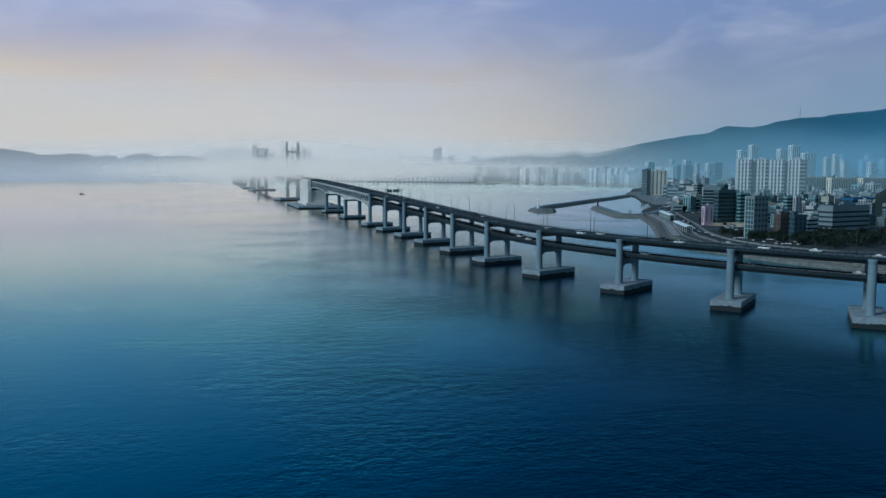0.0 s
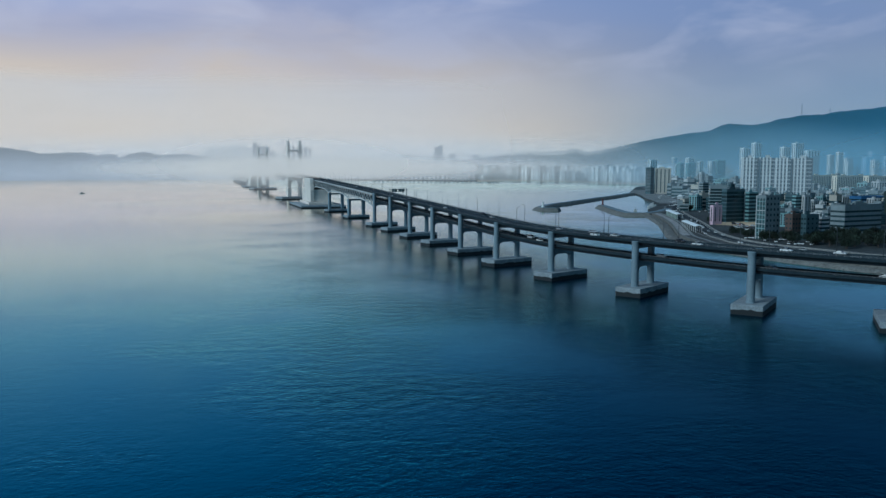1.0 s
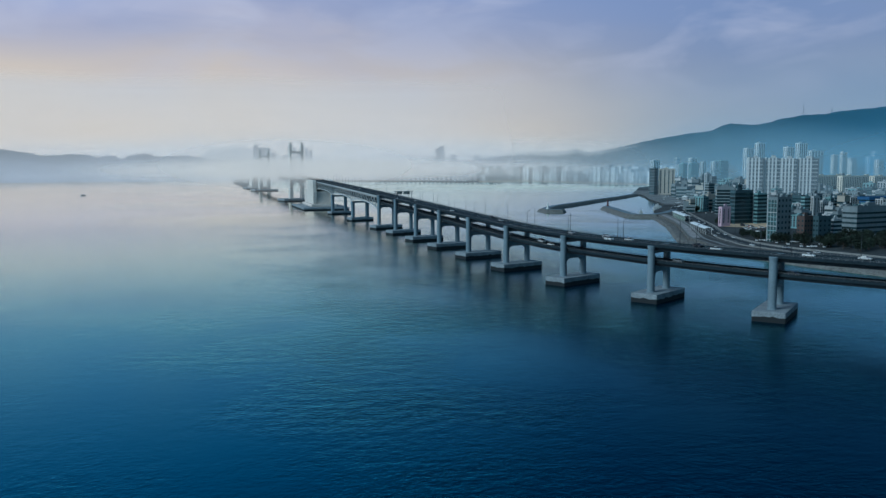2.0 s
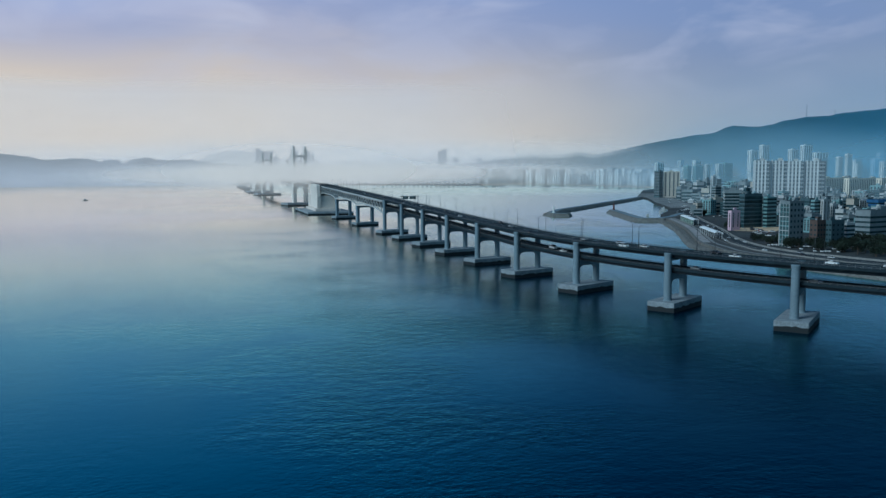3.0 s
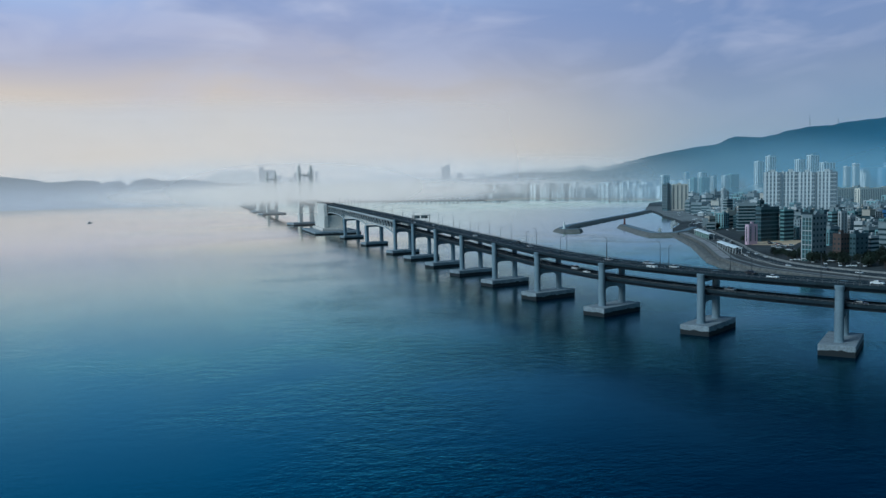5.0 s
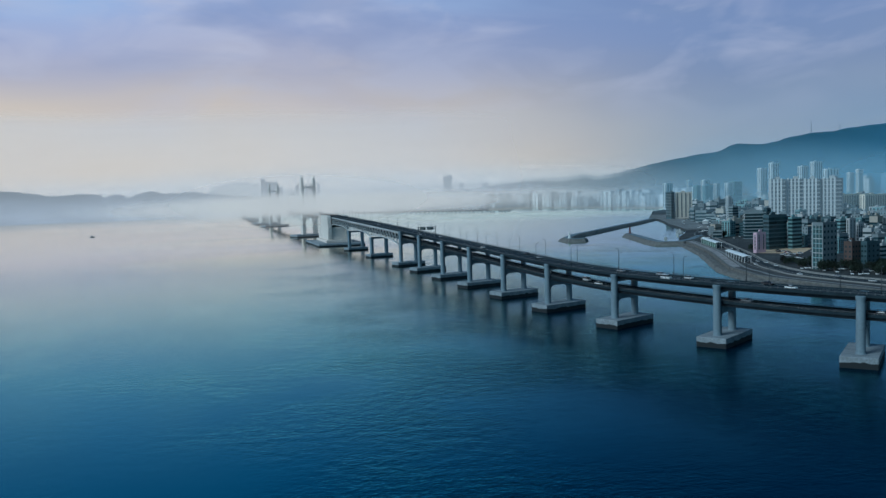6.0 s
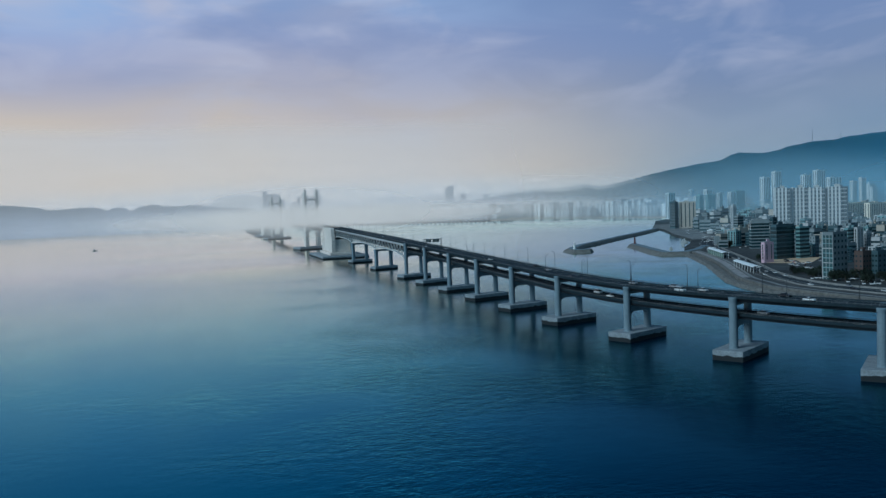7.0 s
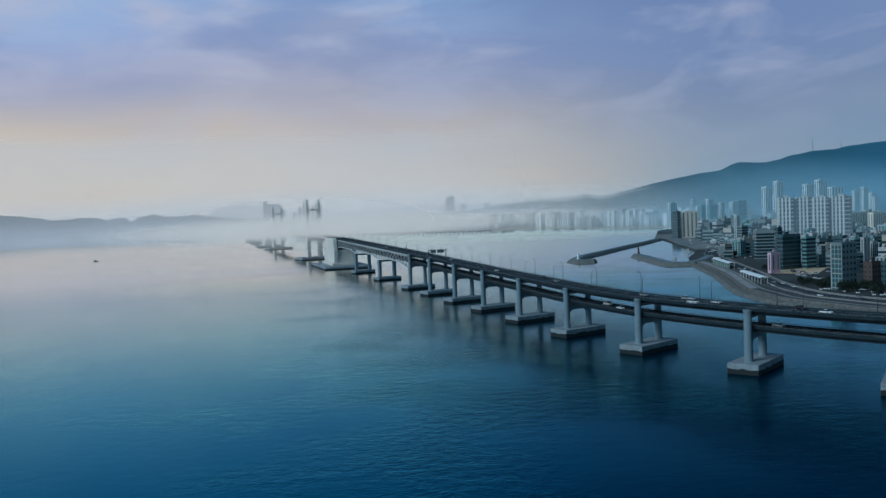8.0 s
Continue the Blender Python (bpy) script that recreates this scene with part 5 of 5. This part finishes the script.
building("apartment_tower", "pale narrow tower behind the harbour", 1674, 1599, 12, 10, 65, 0, F_WHITE, HARBOUR, 23, style="columns", nx=2, ny=2, cw=2.4)
building("apartment_tower", "blue-green glass tower with strip windows", 1807, 1657, 30, 20, 69, 0, F_TEAL, HARBOUR, 24, style="bands", floor=3.6, band=2.2)
building("apartment_tower", "narrow blue-green glass tower", 1783, 1665, 9, 8, 64, 0, F_TEAL, HARBOUR, 25, style="columns", nx=2, ny=2, cw=2.0)
for k, (x, y, w, d, h) in enumerate(((1043, 855, 14, 8, 21), (1141, 907, 20, 6, 18), (1192, 925, 20, 6, 23), (958, 922, 19, 7, 12))):
    building("city_building", "pale office block with strip windows among roofs", x, y, w, d, h, 0, (F_TEAL, F_WHITE, F_GREY, F_WHITE)[k], "city blocks", 90 + k, style="bands", floor=3.3, band=1.6)

# a row of tall apartment blocks
for k, (x, y, w, d, h) in enumerate(((1035, 888, 24, 8, 65.5), (1057, 874, 26, 7, 65.5), (1074, 859, 24, 7, 64.5), (1097, 843, 28, 8, 65))):
    tw = building("apartment_tower", "tall white and slate apartment block with vertical window bays", x, y, w, d, h, -42, F_SLATE, "white apartment row", 30 + k, style="columns", nx=6, ny=2, cw=1.6)
    for i in range(int(w * 0.66 / 5.0) + 1):
        u = -w / 2 + 0.3 + 5.0 * i
        part("panel", boxes((u, u + 2.3, -d / 2 - 0.7, -d / 2 - 0.02, 0, h + (1.5 if i % 3 else 2.2))), F_PANEL, tw, "white vertical wall panel")
    for i in range(int(h / 5.8)):
        part("ledge", boxes((-w / 2, w / 2 - 2, -d / 2 - 0.4, -d / 2 - 0.02, 4 + i * 5.8, 5.1 + i * 5.8)), F_WHITE, tw)
    part("side_panel", boxes((-w / 2 - 0.5, -w / 2 - 0.02, -d / 2 - 0.7, -d / 2 + d * 0.4, 0, h + 1.2)), F_PANEL, tw, "white vertical wall panel")
    part("core", boxes((-w * 0.12, w * 0.12, -d * 0.25, d * 0.25, h + 0.2, h + 5)), F_WHITE, tw)
slab = None
for x, y, rot in ((1342, 1000, 0), (1398, 1006, 0), (1320, 930, 0), (1376, 935, 0), (1340, 885, 0), (1400, 890, 0)):
    m = pose(x, y, 3.2, 0, 0, rot)
    if slab is None:
        slab = building("apartment_slab", "long cream apartment slab with rows of windows", x, y, 52, 10, 37, rot, F_CREAM, "cream apartment slabs", 31, style="columns", nx=11, ny=2, cw=1.5)
    else:
        copy_thing(slab, m)
far_tower = None
for x, y, w, d, h in ((1757, 1525, 21, 21, 102), (1775, 1504, 25, 12, 113), (1824, 1455, 26, 12, 102), (1847, 1435, 32, 12, 112), (1875, 1414, 46, 12, 93), (1896, 1375, 18, 8, 82), (1911, 1361, 18, 8, 89), (1837, 1283, 21, 10, 64), (2094, 1474, 15, 8, 90), (2194, 1462, 22, 11, 94), (2000, 1400, 26, 12, 74), (2040, 1350, 22, 12, 70), (2110, 1420, 26, 12, 78), (2230, 1440, 22, 12, 82), (1640, 1740, 24, 12, 70), (1700, 1700, 18, 12, 58), (1760, 1720, 22, 12, 76), (1720, 1600, 20, 12, 66), (1900, 1620, 24, 12, 78), (1960, 1560, 20, 12, 70)):
    m = pose(x, y, 3.2) @ Matrix.Diagonal((w / 24, d / 12, h / 100, 1))
    if far_tower is None:
        far_tower = building("apartment_tower", "tall pale apartment tower fading into haze", x, y, 24, 12, 100, 0, F_PANEL, "hazy high-rise towers", 32, style="columns", nx=4, ny=2, cw=2.6, joined=True)
        continue
    copy_thing(far_tower, m)

# low and middling blocks that fill the city
protos = []
for i, (mat, style, w, d, h, lab) in enumerate([
        (F_WHITE, "bands", 14, 12, 16, "small white city block with strip windows"), (F_GREY, "grid", 13, 14, 18, "small grey block with square windows"),
        (F_BEIGE, "bands", 16, 12, 14, "beige city block with strip windows"), (F_DARK, "bands", 14, 14, 20, "dark glass city block"),
        (F_TEAL, "columns", 13, 13, 22, "teal city block with window bays"), (F_WHITE, "columns", 12, 13, 24, "white city block with window bays"), (F_GREY, "bands", 20, 14, 12, "low grey commercial block with a flat roof")]):
    kw = dict(nx=3, ny=3, sides="sw", joined=True)
    protos.append(building("city_building", lab, 0, 0, w, d, h, 0, mat, "city blocks", 40 + i, -300, style=style, floor=3.6 if style == "bands" else 3.6, roof=F_ROOF_GREEN if i in (0, 2) else F_ROOF, **kw))

TAKEN = [(520, 428, 12), (533, 416, 9), (544, 411, 11), (562, 412, 8), (610, 420, 27), (604, 555, 9), (757, 692, 11), (765, 681, 8), (646, 573, 16), (663, 565, 10), (723, 560, 9), (730, 555, 9), (752, 562, 9), (877, 829, 10), (829, 812, 14), (960, 912, 14), (1247, 1211, 18), (1147, 1223, 14), (1171, 1213, 16)]
TAKEN += [(1819, 1839, 12), (1598, 1594, 12), (1619, 1578, 16), (1674, 1599, 12), (1807, 1657, 20), (1043, 855, 12), (1141, 907, 13), (1192, 925, 13), (958, 922, 13), (1035, 888, 16), (1057, 874, 16), (1074, 859, 16), (1097, 843, 16), (628, 545, 30)]
TAKEN += [(1342, 1000, 28), (1398, 1006, 28), (1320, 930, 28), (1376, 935, 28), (1340, 885, 28), (1400, 890, 28)]


def free(x, y, r, taken):
    return all((x - a) ** 2 + (y - b) ** 2 > (r + c) ** 2 for a, b, c in taken)


def inland(x, y):
    """Distance behind the shore, roughly: positive on the city side."""
    ys = [p[1] for p in SHORE[:24]]
    xs = [p[0] for p in SHORE[:24]]
    return x - np.interp(y, ys, xs)


def join_far(name, label, category, placed):
    """Blocks too far and small to tell apart: one thing, with one mesh for each surface."""
    t = thing(name, label, category, kind="stuff")
    sheets = {}

    def gather(ob, m):
        if ob.type == "MESH":
            verts, faces, names = sheets.setdefault(ob.data.materials[0], ([], [], set()))
            k = len(verts)
            verts.extend((m @ v.co)[:] for v in ob.data.vertices)
            faces.extend(tuple(k + i for i in f.vertices) for f in ob.data.polygons)
            names.add(ob.name.split(".")[0])
        for c in ob.children:
            gather(c, m @ c.matrix_basis)
    for proto, m in placed:
        gather(proto, m)
    for mat, (verts, faces, names) in sheets.items():
        kind = "roof" if names == {"roof"} else "wall" if "wall" in names else "glazing"
        tagged(put(kind, mesh_of(kind, verts, faces, mat), t), kind="stuff")


def scatter(rng, n, r0, r1, a0, a1, hmin, hmax, back, size=(0.8, 1.3), heap=None):
    made, tries = 0, 0
    while made < n and tries < n * 60:
        tries += 1
        az, r = radians(rng.uniform(a0, a1)), math.sqrt(rng.uniform(r0 * r0, r1 * r1))
        x, y = r * math.sin(az), r * math.cos(az)
        if inland(x, y) < back or not free(x, y, 9, TAKEN):
            continue
        TAKEN.append((x, y, 9))
        i = rng.randrange(len(protos))
        p = protos[i]
        k = rng.uniform(*size)
        hz = rng.uniform(hmin, hmax) / (16, 18, 14, 20, 22, 24, 12)[i]
        m = pose(x, y, 3.2, 0, 0, rng.choice((0, 8, -12, 20))) @ Matrix.Diagonal((k, k, max(0.5, hz), 1))
        if heap is None:
            place(p, m)
        else:
            heap.append((p, m))
        made += 1


rng = random.Random(11)
scatter(rng, 170, 1070, 1400, 43, 60, 8, 20, 70, (0.5, 1.0))
far_city = []
scatter(rng, 300, 1330, 2300, 41, 60, 10, 32, 60, (0.8, 1.5), far_city)
join_far("distant_city", "distant mass of pale and teal city blocks in haze", "buildings", far_city)
scatter(random.Random(5), 85, 800, 1075, 49.5, 63, 8, 17, 110, (0.5, 0.8))

# the far side of the bay
far_block = building("apartment_tower", "pale far apartment block behind the beach, faint in mist", 0, 0, 24, 18, 50, 0, F_FAR, "far blocks behind the beach", 60, -300, style="columns", nx=3, ny=1, cw=3.5, joined=True, plant=False)
far_dark = building("apartment_tower", "grey far apartment block behind the beach, faint in mist", 0, 0, 24, 18, 50, 0, F_FAR_GREY, "far blocks behind the beach", 61, -300, style="columns", nx=3, ny=1, cw=3.5, joined=True, plant=False)
misty_tower = building("apartment_tower", "dark far tower standing faintly above the mist", 0, 0, 24, 18, 50, 0, F_DARK, "misty towers", 62, -300, style="columns", nx=3, ny=1, cw=3.5, joined=True, plant=False)


def polar(az, r):
    return r * math.sin(radians(az)), r * math.cos(radians(az))


def beach_r(az):
    return float(np.interp(az, [22, 25, 28.9, 30.8, 32, 33.5, 35, 36.8, 40.2, 43.4, 44.5], [3170, 3140, 3040, 3000, 3110, 3250, 3250, 3120, 2900, 2640, 2540]))


for i in range(190):
    az = rng.uniform(31.6, 46)
    x, y = polar(az, beach_r(az) + 40 + 420 * rng.random() ** 1.4)
    k = rng.uniform(0.7, 1.5)
    place(far_block if rng.random() < 0.5 else far_dark, pose(x, y, 3.2, 0, 0, rng.uniform(-30, 30)) @ Matrix.Diagonal((k, k, rng.uniform(0.35, 1.15), 1)))
# a long row of equal slabs behind the seawall
for i in range(26):
    az = 24.6 + i * 0.3
    x, y = polar(az, beach_r(az) + 90 + 6 * (i % 3))
    place(far_block, pose(x, y, 3.2, 0, 0, -25) @ Matrix.Diagonal((0.34, 0.7, 0.74 + 0.12 * rng.random(), 1)))
# misty towers: a lone one and two clusters at the far end of the bridge
for az, el, w in ((28.85, 1.2, 0.9), (29.1, 1.3, 0.9), (16.64, 1.38, 0.8), (17.0, 1.2, 1.2), (17.38, 1.17, 1.2), (17.75, 0.84, 0.9), (18.55, 0.62, 0.7), (18.85, 0.95, 0.55), (19.15, 1.2, 0.5), (19.45, 0.97, 0.5), (19.72, 1.0, 0.45), (19.97, 1.17, 0.6), (20.25, 1.04, 0.5), (29.9, 0.75, 1.0), (31.5, 0.72, 1.1), (32.5, 0.62, 1.0), (33.7, 0.7, 1.0), (34.5, 0.75, 1.2), (35.2, 0.8, 1.2)):
    r = 3700 if az < 30 else 4080
    x, y = polar(az, r)
    z = 58.5 + r * math.tan(radians(el))
    place(misty_tower if az < 30 else far_dark, pose(x, y, 0, 0, 0, -az) @ Matrix.Diagonal((w, w, z / 50, 1)))
t = thing("headland_point", "misty reclaimed ground under the far towers", "ground", kind="structure")
cv = [polar(a, r) for a, r in ((14.5, 3600), (20.8, 3600), (20.8, 3780), (14.5, 3780))]
put("ground", mesh_of("ground", [(x, y, z) for z in (-2, 3) for x, y in cv], [(4, 5, 6, 7), (0, 1, 5, 4), (1, 2, 6, 5), (2, 3, 7, 6), (3, 0, 4, 7)], LAND), t)

# ---- trees ----
LEAF = material("tree_leaves", (0.012, 0.024, 0.015), 0.8, scale=0.5, vary=0.5, fine=4, per_object=0.3)
BARK = material("tree_bark", (0.08, 0.06, 0.05), 0.9, scale=2.0)


def tree_meshes(seed):
    r = random.Random(seed)
    bm = bmesh.new()
    tube(bm, [(0, 0, 0), (0.1, 0, 1.4), (0.05, 0.1, 3.0), (0.2, 0.1, 5.0)], [0.24, 0.18, 0.14, 0.05], 7)
    tips = []
    for k in range(6):
        a = k * 1.05 + r.random()
        tip = (1.7 * math.cos(a), 1.7 * math.sin(a), 3.6 + 1.6 * r.random())
        tube(bm, [(0.05, 0.05, 2.2 + 0.2 * k), (0.8 * math.cos(a), 0.8 * math.sin(a), 3.2 + 0.15 * k), tip], [0.09, 0.06, 0.02], 5)
        tips.append(Vector(tip))
        tips.append(Vector((tip[0] * 1.05, tip[1] * 1.05, tip[2] - 1.7)))
    trunk = bpy.data.meshes.new("trunk")
    bm.to_mesh(trunk)
    bm.free()
    trunk.materials.append(BARK)
    verts, faces = [], []
    tips += [Vector((0.2, 0.1, 5.4)), Vector((-0.5, 0.6, 4.8)), Vector((0.6, -0.5, 4.5))]
    for c in tips:
        rad = r.uniform(1.0, 1.5)
        for k in range(34):
            d = Vector((r.gauss(0, 1), r.gauss(0, 1), r.gauss(0, 0.8))).normalized()
            p = c + d * rad * r.uniform(0.55, 1.05)
            u = Vector((r.gauss(0, 1), r.gauss(0, 1), r.gauss(0, 1))).normalized()
            v = u.orthogonal().normalized()
            sz = r.uniform(0.22, 0.45)
            i = len(verts)
            verts += [p - u * sz, p + v * sz * 0.7, p + u * sz, p - v * sz * 0.7 + d * 0.1]
            faces.append((i, i + 1, i + 2, i + 3))
    crown = mesh_of("crown", verts, faces, LEAF)
    return trunk, crown


trees = []
for i in range(3):
    tm = tree_meshes(70 + i)
    t = thing("tree", "dark green leafy street tree", "tree", "trees along the coast road", m=pose(0, 0, -60))
    put("trunk", tm[0], t)
    put("crown", tm[1], t)
    trees.append(t)


def grove(n, x0, x1, y0, y1, smin, smax):
    for i in range(n):
        for _ in range(20):
            x, y = rng.uniform(x0, x1), rng.uniform(y0, y1)
            if inland(x, y) > 50 and free(x, y, -2, TAKEN[:33]):
                k = rng.uniform(smin, smax)
                place(trees[rng.randrange(3)], pose(x, y, 3.2, 0, 0, rng.uniform(0, 360)) @ Matrix.Diagonal((k, k, k * rng.uniform(0.85, 1.15), 1)))
                break


grove(30, 500, 545, 436, 478, 0.6, 0.95)
grove(120, 496, 620, 345, 425, 0.9, 1.4)
grove(12, 735, 765, 735, 760, 0.9, 1.3)
grove(6, 600, 640, 566, 590, 0.7, 1.0)
grove(14, 860, 960, 850, 930, 0.8, 1.3)

# a wooded knoll and a blue-roofed hall behind the grey office
ridge("wooded_knoll", "dark green wooded knoll rising behind the city blocks", [(57, -1.6, 1000, 1250), (58.5, -0.6, 950, 1250), (60, 0.5, 900, 1250), (66, 2.2, 850, 1300), (78, 2.0, 850, 1300), (85, 0.0, 900, 1250)], LEAF, 9.4, 0.1)
building("hall", "wide hall with a blue metal roof", 960, 642, 46, 24, 17, -12, F_BLUE, "", 80, roof=F_BLUE, style="bands", floor=6, band=1.5, plant=False)
building("office_building", "white and blue building with strip windows", 985, 608, 22, 16, 19, -12, F_WHITE, "", 81, style="bands", floor=3.4, band=1.7)

# ---- parked cars and traffic on the coast road ----
for i in range(46):
    u = rng.random()
    if u < 0.45:
        j = rng.randrange(3, 9)
        f = rng.random()
        a, b = Vector((*ROAD[j], 0)), Vector((*ROAD[j + 1], 0))
        p = a.lerp(b, f)
        d = (b - a).normalized()
        o = rng.choice((-5.5, -2.2, 2.2, 5.4))
        x, y, z = p.x + d.y * o, p.y - d.x * o, 3.31
        h = math.degrees(math.atan2(d.y, d.x)) - 90
    elif u < 0.8:
        x, y, z = 548 + 60 * rng.random(), 0, 3.22
        y = 492 + (x - 548) * 1.1 + rng.uniform(-12, 3)
        x += 22
        h = rng.choice((40, 130))
    else:
        x, y, z, h = rng.uniform(585, 640), rng.uniform(515, 527), 3.24, 5
    place(cars[rng.choice((0, 0, 0, 1, 1, 2, 2, 3, 3, 3, 4))], pose(x, y, z, 0, 0, h + rng.uniform(-3, 3)))

lamp2 = None
for j in range(2, 10):
    a, b = Vector((*ROAD[j], 0)), Vector((*ROAD[j + 1], 0))
    d = (b - a).normalized()
    p = a.lerp(b, 0.5) + Vector((d.y, -d.x, 0)) * 8.9
    m = pose(p.x, p.y, 3.5, 0, 0, math.degrees(math.atan2(d.y, d.x)) + 90)
    lamp2 = street_lamp(m, "slim grey street lamp with one arm beside the coast road", "coast road lamps") if lamp2 is None else copy_thing(lamp2, m)


# ---- harbour yard: sheds and moored boats ----
shed = None
for i in range(46):
    x, y = rng.uniform(760, 1240), rng.uniform(800, 1290)
    if not 22 < inland(x, y) < 130 or not free(x, y, 6, TAKEN):
        continue
    TAKEN.append((x, y, 7))
    m = pose(x, y, 3.2, 0, 0, rng.choice((38, 45, -48))) @ Matrix.Diagonal((rng.uniform(0.7, 1.5), rng.uniform(0.7, 1.3), rng.uniform(0.7, 1.3), 1))
    if shed is None:
        shed = thing("shed", "low pale harbour shed with a pitched roof", "shed", "harbour sheds", m=m)
        part("wall", boxes((-6, 6, -4, 4, -0.5, 4)), F_WHITE, shed)
        bm = bmesh.new()
        a = [bm.verts.new(v) for v in ((-6.4, -4.4, 3.9), (-6.4, 0, 5.8), (-6.4, 4.4, 3.9))]
        b = [bm.verts.new(v) for v in ((6.4, -4.4, 3.9), (6.4, 0, 5.8), (6.4, 4.4, 3.9))]
        for f in ((a[0], a[1], a[2]), (b[2], b[1], b[0]), (a[0], b[0], b[1], a[1]), (a[1], b[1], b[2], a[2]), (a[2], b[2], b[0], a[0])):
            bm.faces.new(f)
        part("roof", bm, WHITE_ROOF, shed)
        part("door", boxes((-1.5, 1.5, -4.08, -4.0, 0, 3)), F_BLUE, shed)
    else:
        copy_thing(shed, m)

# flat-roofed shops along the harbour street
shop = None
for i in range(90):
    x, y = rng.uniform(700, 1150), rng.uniform(700, 1180)
    if not 52 < inland(x, y) < 150 or not free(x, y, 5, TAKEN):
        continue
    TAKEN.append((x, y, 6))
    m = pose(x, y, 3.2, 0, 0, rng.choice((40, 44, 48, -46))) @ Matrix.Diagonal((rng.uniform(0.6, 1.2), rng.uniform(0.6, 1.1), rng.uniform(0.7, 1.6), 1))
    if shop is None:
        shop = thing("shop", "low grey flat-roofed shop by the harbour street", "shop", "harbour shops", m=m)
        part("wall", boxes((-6, 6, -4.5, 4.5, -0.5, 6.5)), F_GREY, shop)
        part("roof", boxes((-5.7, 5.7, -4.2, 4.2, 6.502, 6.6)), F_ROOF, shop)
        part("window_band", boxes((-5.4, 5.4, -4.56, -4.4, 3.9, 5.3)), GLASS, shop)
        part("shop_front", boxes((-5.4, 5.4, -4.56, -4.4, 0.4, 2.6)), GLASS, shop)
        part("awning", boxes((-5.6, 5.6, -5.3, -4.5, 2.8, 2.95)), F_WHITE, shop)
    else:
        copy_thing(shop, m)

# parked cars in the harbour yard and behind the trees
parked = None
for i in range(385):
    if i < 350:
        x, y = rng.uniform(660, 1120), rng.uniform(690, 1160)
        ok = 24 < inland(x, y) < 95
    else:
        x, y = rng.uniform(496, 560), rng.uniform(375, 440)
        ok = True
    if not ok or not free(x, y, -2, TAKEN):
        continue
    m = pose(x, y, 3.24, 0, 0, rng.choice((42, 46, 132, 136)))
    if parked is None:
        parked = thing("parked_car", "pale parked car in the harbour yard", "car", "parked cars", m=m)
        bm = boxes((-0.9, 0.9, -2.2, 2.2, 0.3, 0.95), bevel=0.18)
        for wx in (-0.8, 0.8):
            for wy in (-1.35, 1.35):
                tube(bm, [(wx - 0.1, wy, 0.3), (wx + 0.1, wy, 0.3)], 0.3, 10)
        part("body", bm, CAR_PAINTS[0], parked)
        part("cabin_glass", boxes((-0.78, 0.78, -1.1, 1.5, 0.9, 1.45), bevel=0.16), CAR_GLASS, parked)
    else:
        copy_thing(parked, m)

# a pale beach along the far shore
pts = []
for i in range(27):
    az = 31.6 + 0.5 * i
    pts.append((az, beach_r(az)))
verts = [(*polar(a, r + dr), z) for a, r in pts for dr, z in ((-70, -0.6), (-20, 1.6), (30, 3.5))]
faces = [(3 * i + k, 3 * i + k + 3, 3 * i + k + 4, 3 * i + k + 1) for i in range(len(pts) - 1) for k in (0, 1)]
tagged(put("beach", mesh_of("beach", verts, faces, SAND, True)), "pale sandy beach along the far side of the bay", "beach", kind="structure")

# ---- a small boat far out, and a mast on the mountain ----
HULL = material("boat_hull", (0.42, 0.42, 0.42), 0.5, scale=1.0)


def boat(x, y, rot, label="small grey fishing boat on the calm bay", group=""):
    t = thing("boat", label, "boat", group, m=pose(x, y, 0, 0, 0, rot))
    bm = bmesh.new()
    rows = []
    for u, w, lo, hi in ((-5, 1.5, -0.3, 1.2), (-2, 1.8, -0.5, 1.1), (2, 1.6, -0.5, 1.3), (4.3, 0.8, -0.2, 1.7), (5.4, 0.05, 0.4, 2.0)):
        rows.append([bm.verts.new(v) for v in ((u, -w, hi), (u, -w * 0.7, lo), (u, w * 0.7, lo), (u, w, hi))])
    for a, b in zip(rows, rows[1:]):
        for k in range(4):
            bm.faces.new((a[k], a[(k + 1) % 4], b[(k + 1) % 4], b[k]))
    bm.faces.new(rows[0])
    bm.faces.new(rows[-1][::-1])
    part("hull", bm, HULL, t)
    part("cabin", boxes((-3, 0.5, -1.1, 1.1, 1.1, 3.4), bevel=0.1), F_WHITE, t)
    bm = bmesh.new()
    tube(bm, [(-1, 0, 3.4), (-1, 0, 6.5)], [0.12, 0.06], 6)
    part("mast", bm, POLE, t)


boat(189, 1785, 20)
for x, y, rot in ((786, 838, 42), (799, 852, 47), (812, 864, 40), (826, 876, -48), (842, 890, 44), (860, 910, -46), (880, 930, 45), (728, 800, 60)):
    boat(x, y, rot, "small fishing boat moored at the harbour quay", "moored boats")


def antenna(az, el, r, h):
    x, y = polar(az, r)
    z = 58.5 + r * math.tan(radians(el))
    t = thing("antenna_mast", "thin lattice antenna mast on the mountain ridge", "antenna mast", m=pose(x, y, z - 12))
    for k in range(3):
        a = k * 2.094
        bm = bmesh.new()
        tube(bm, [(3 * math.cos(a), 3 * math.sin(a), 0), (0.4 * math.cos(a), 0.4 * math.sin(a), h)], [0.5, 0.35], 5)
        part("leg", bm, POLE, t)
    part("platform", boxes((-1.6, 1.6, -1.6, 1.6, h * 0.6, h * 0.62)), POLE, t)


antenna(52.3, 3.1, 4700, 78)
antenna(53.9, 3.2, 4700, 46)
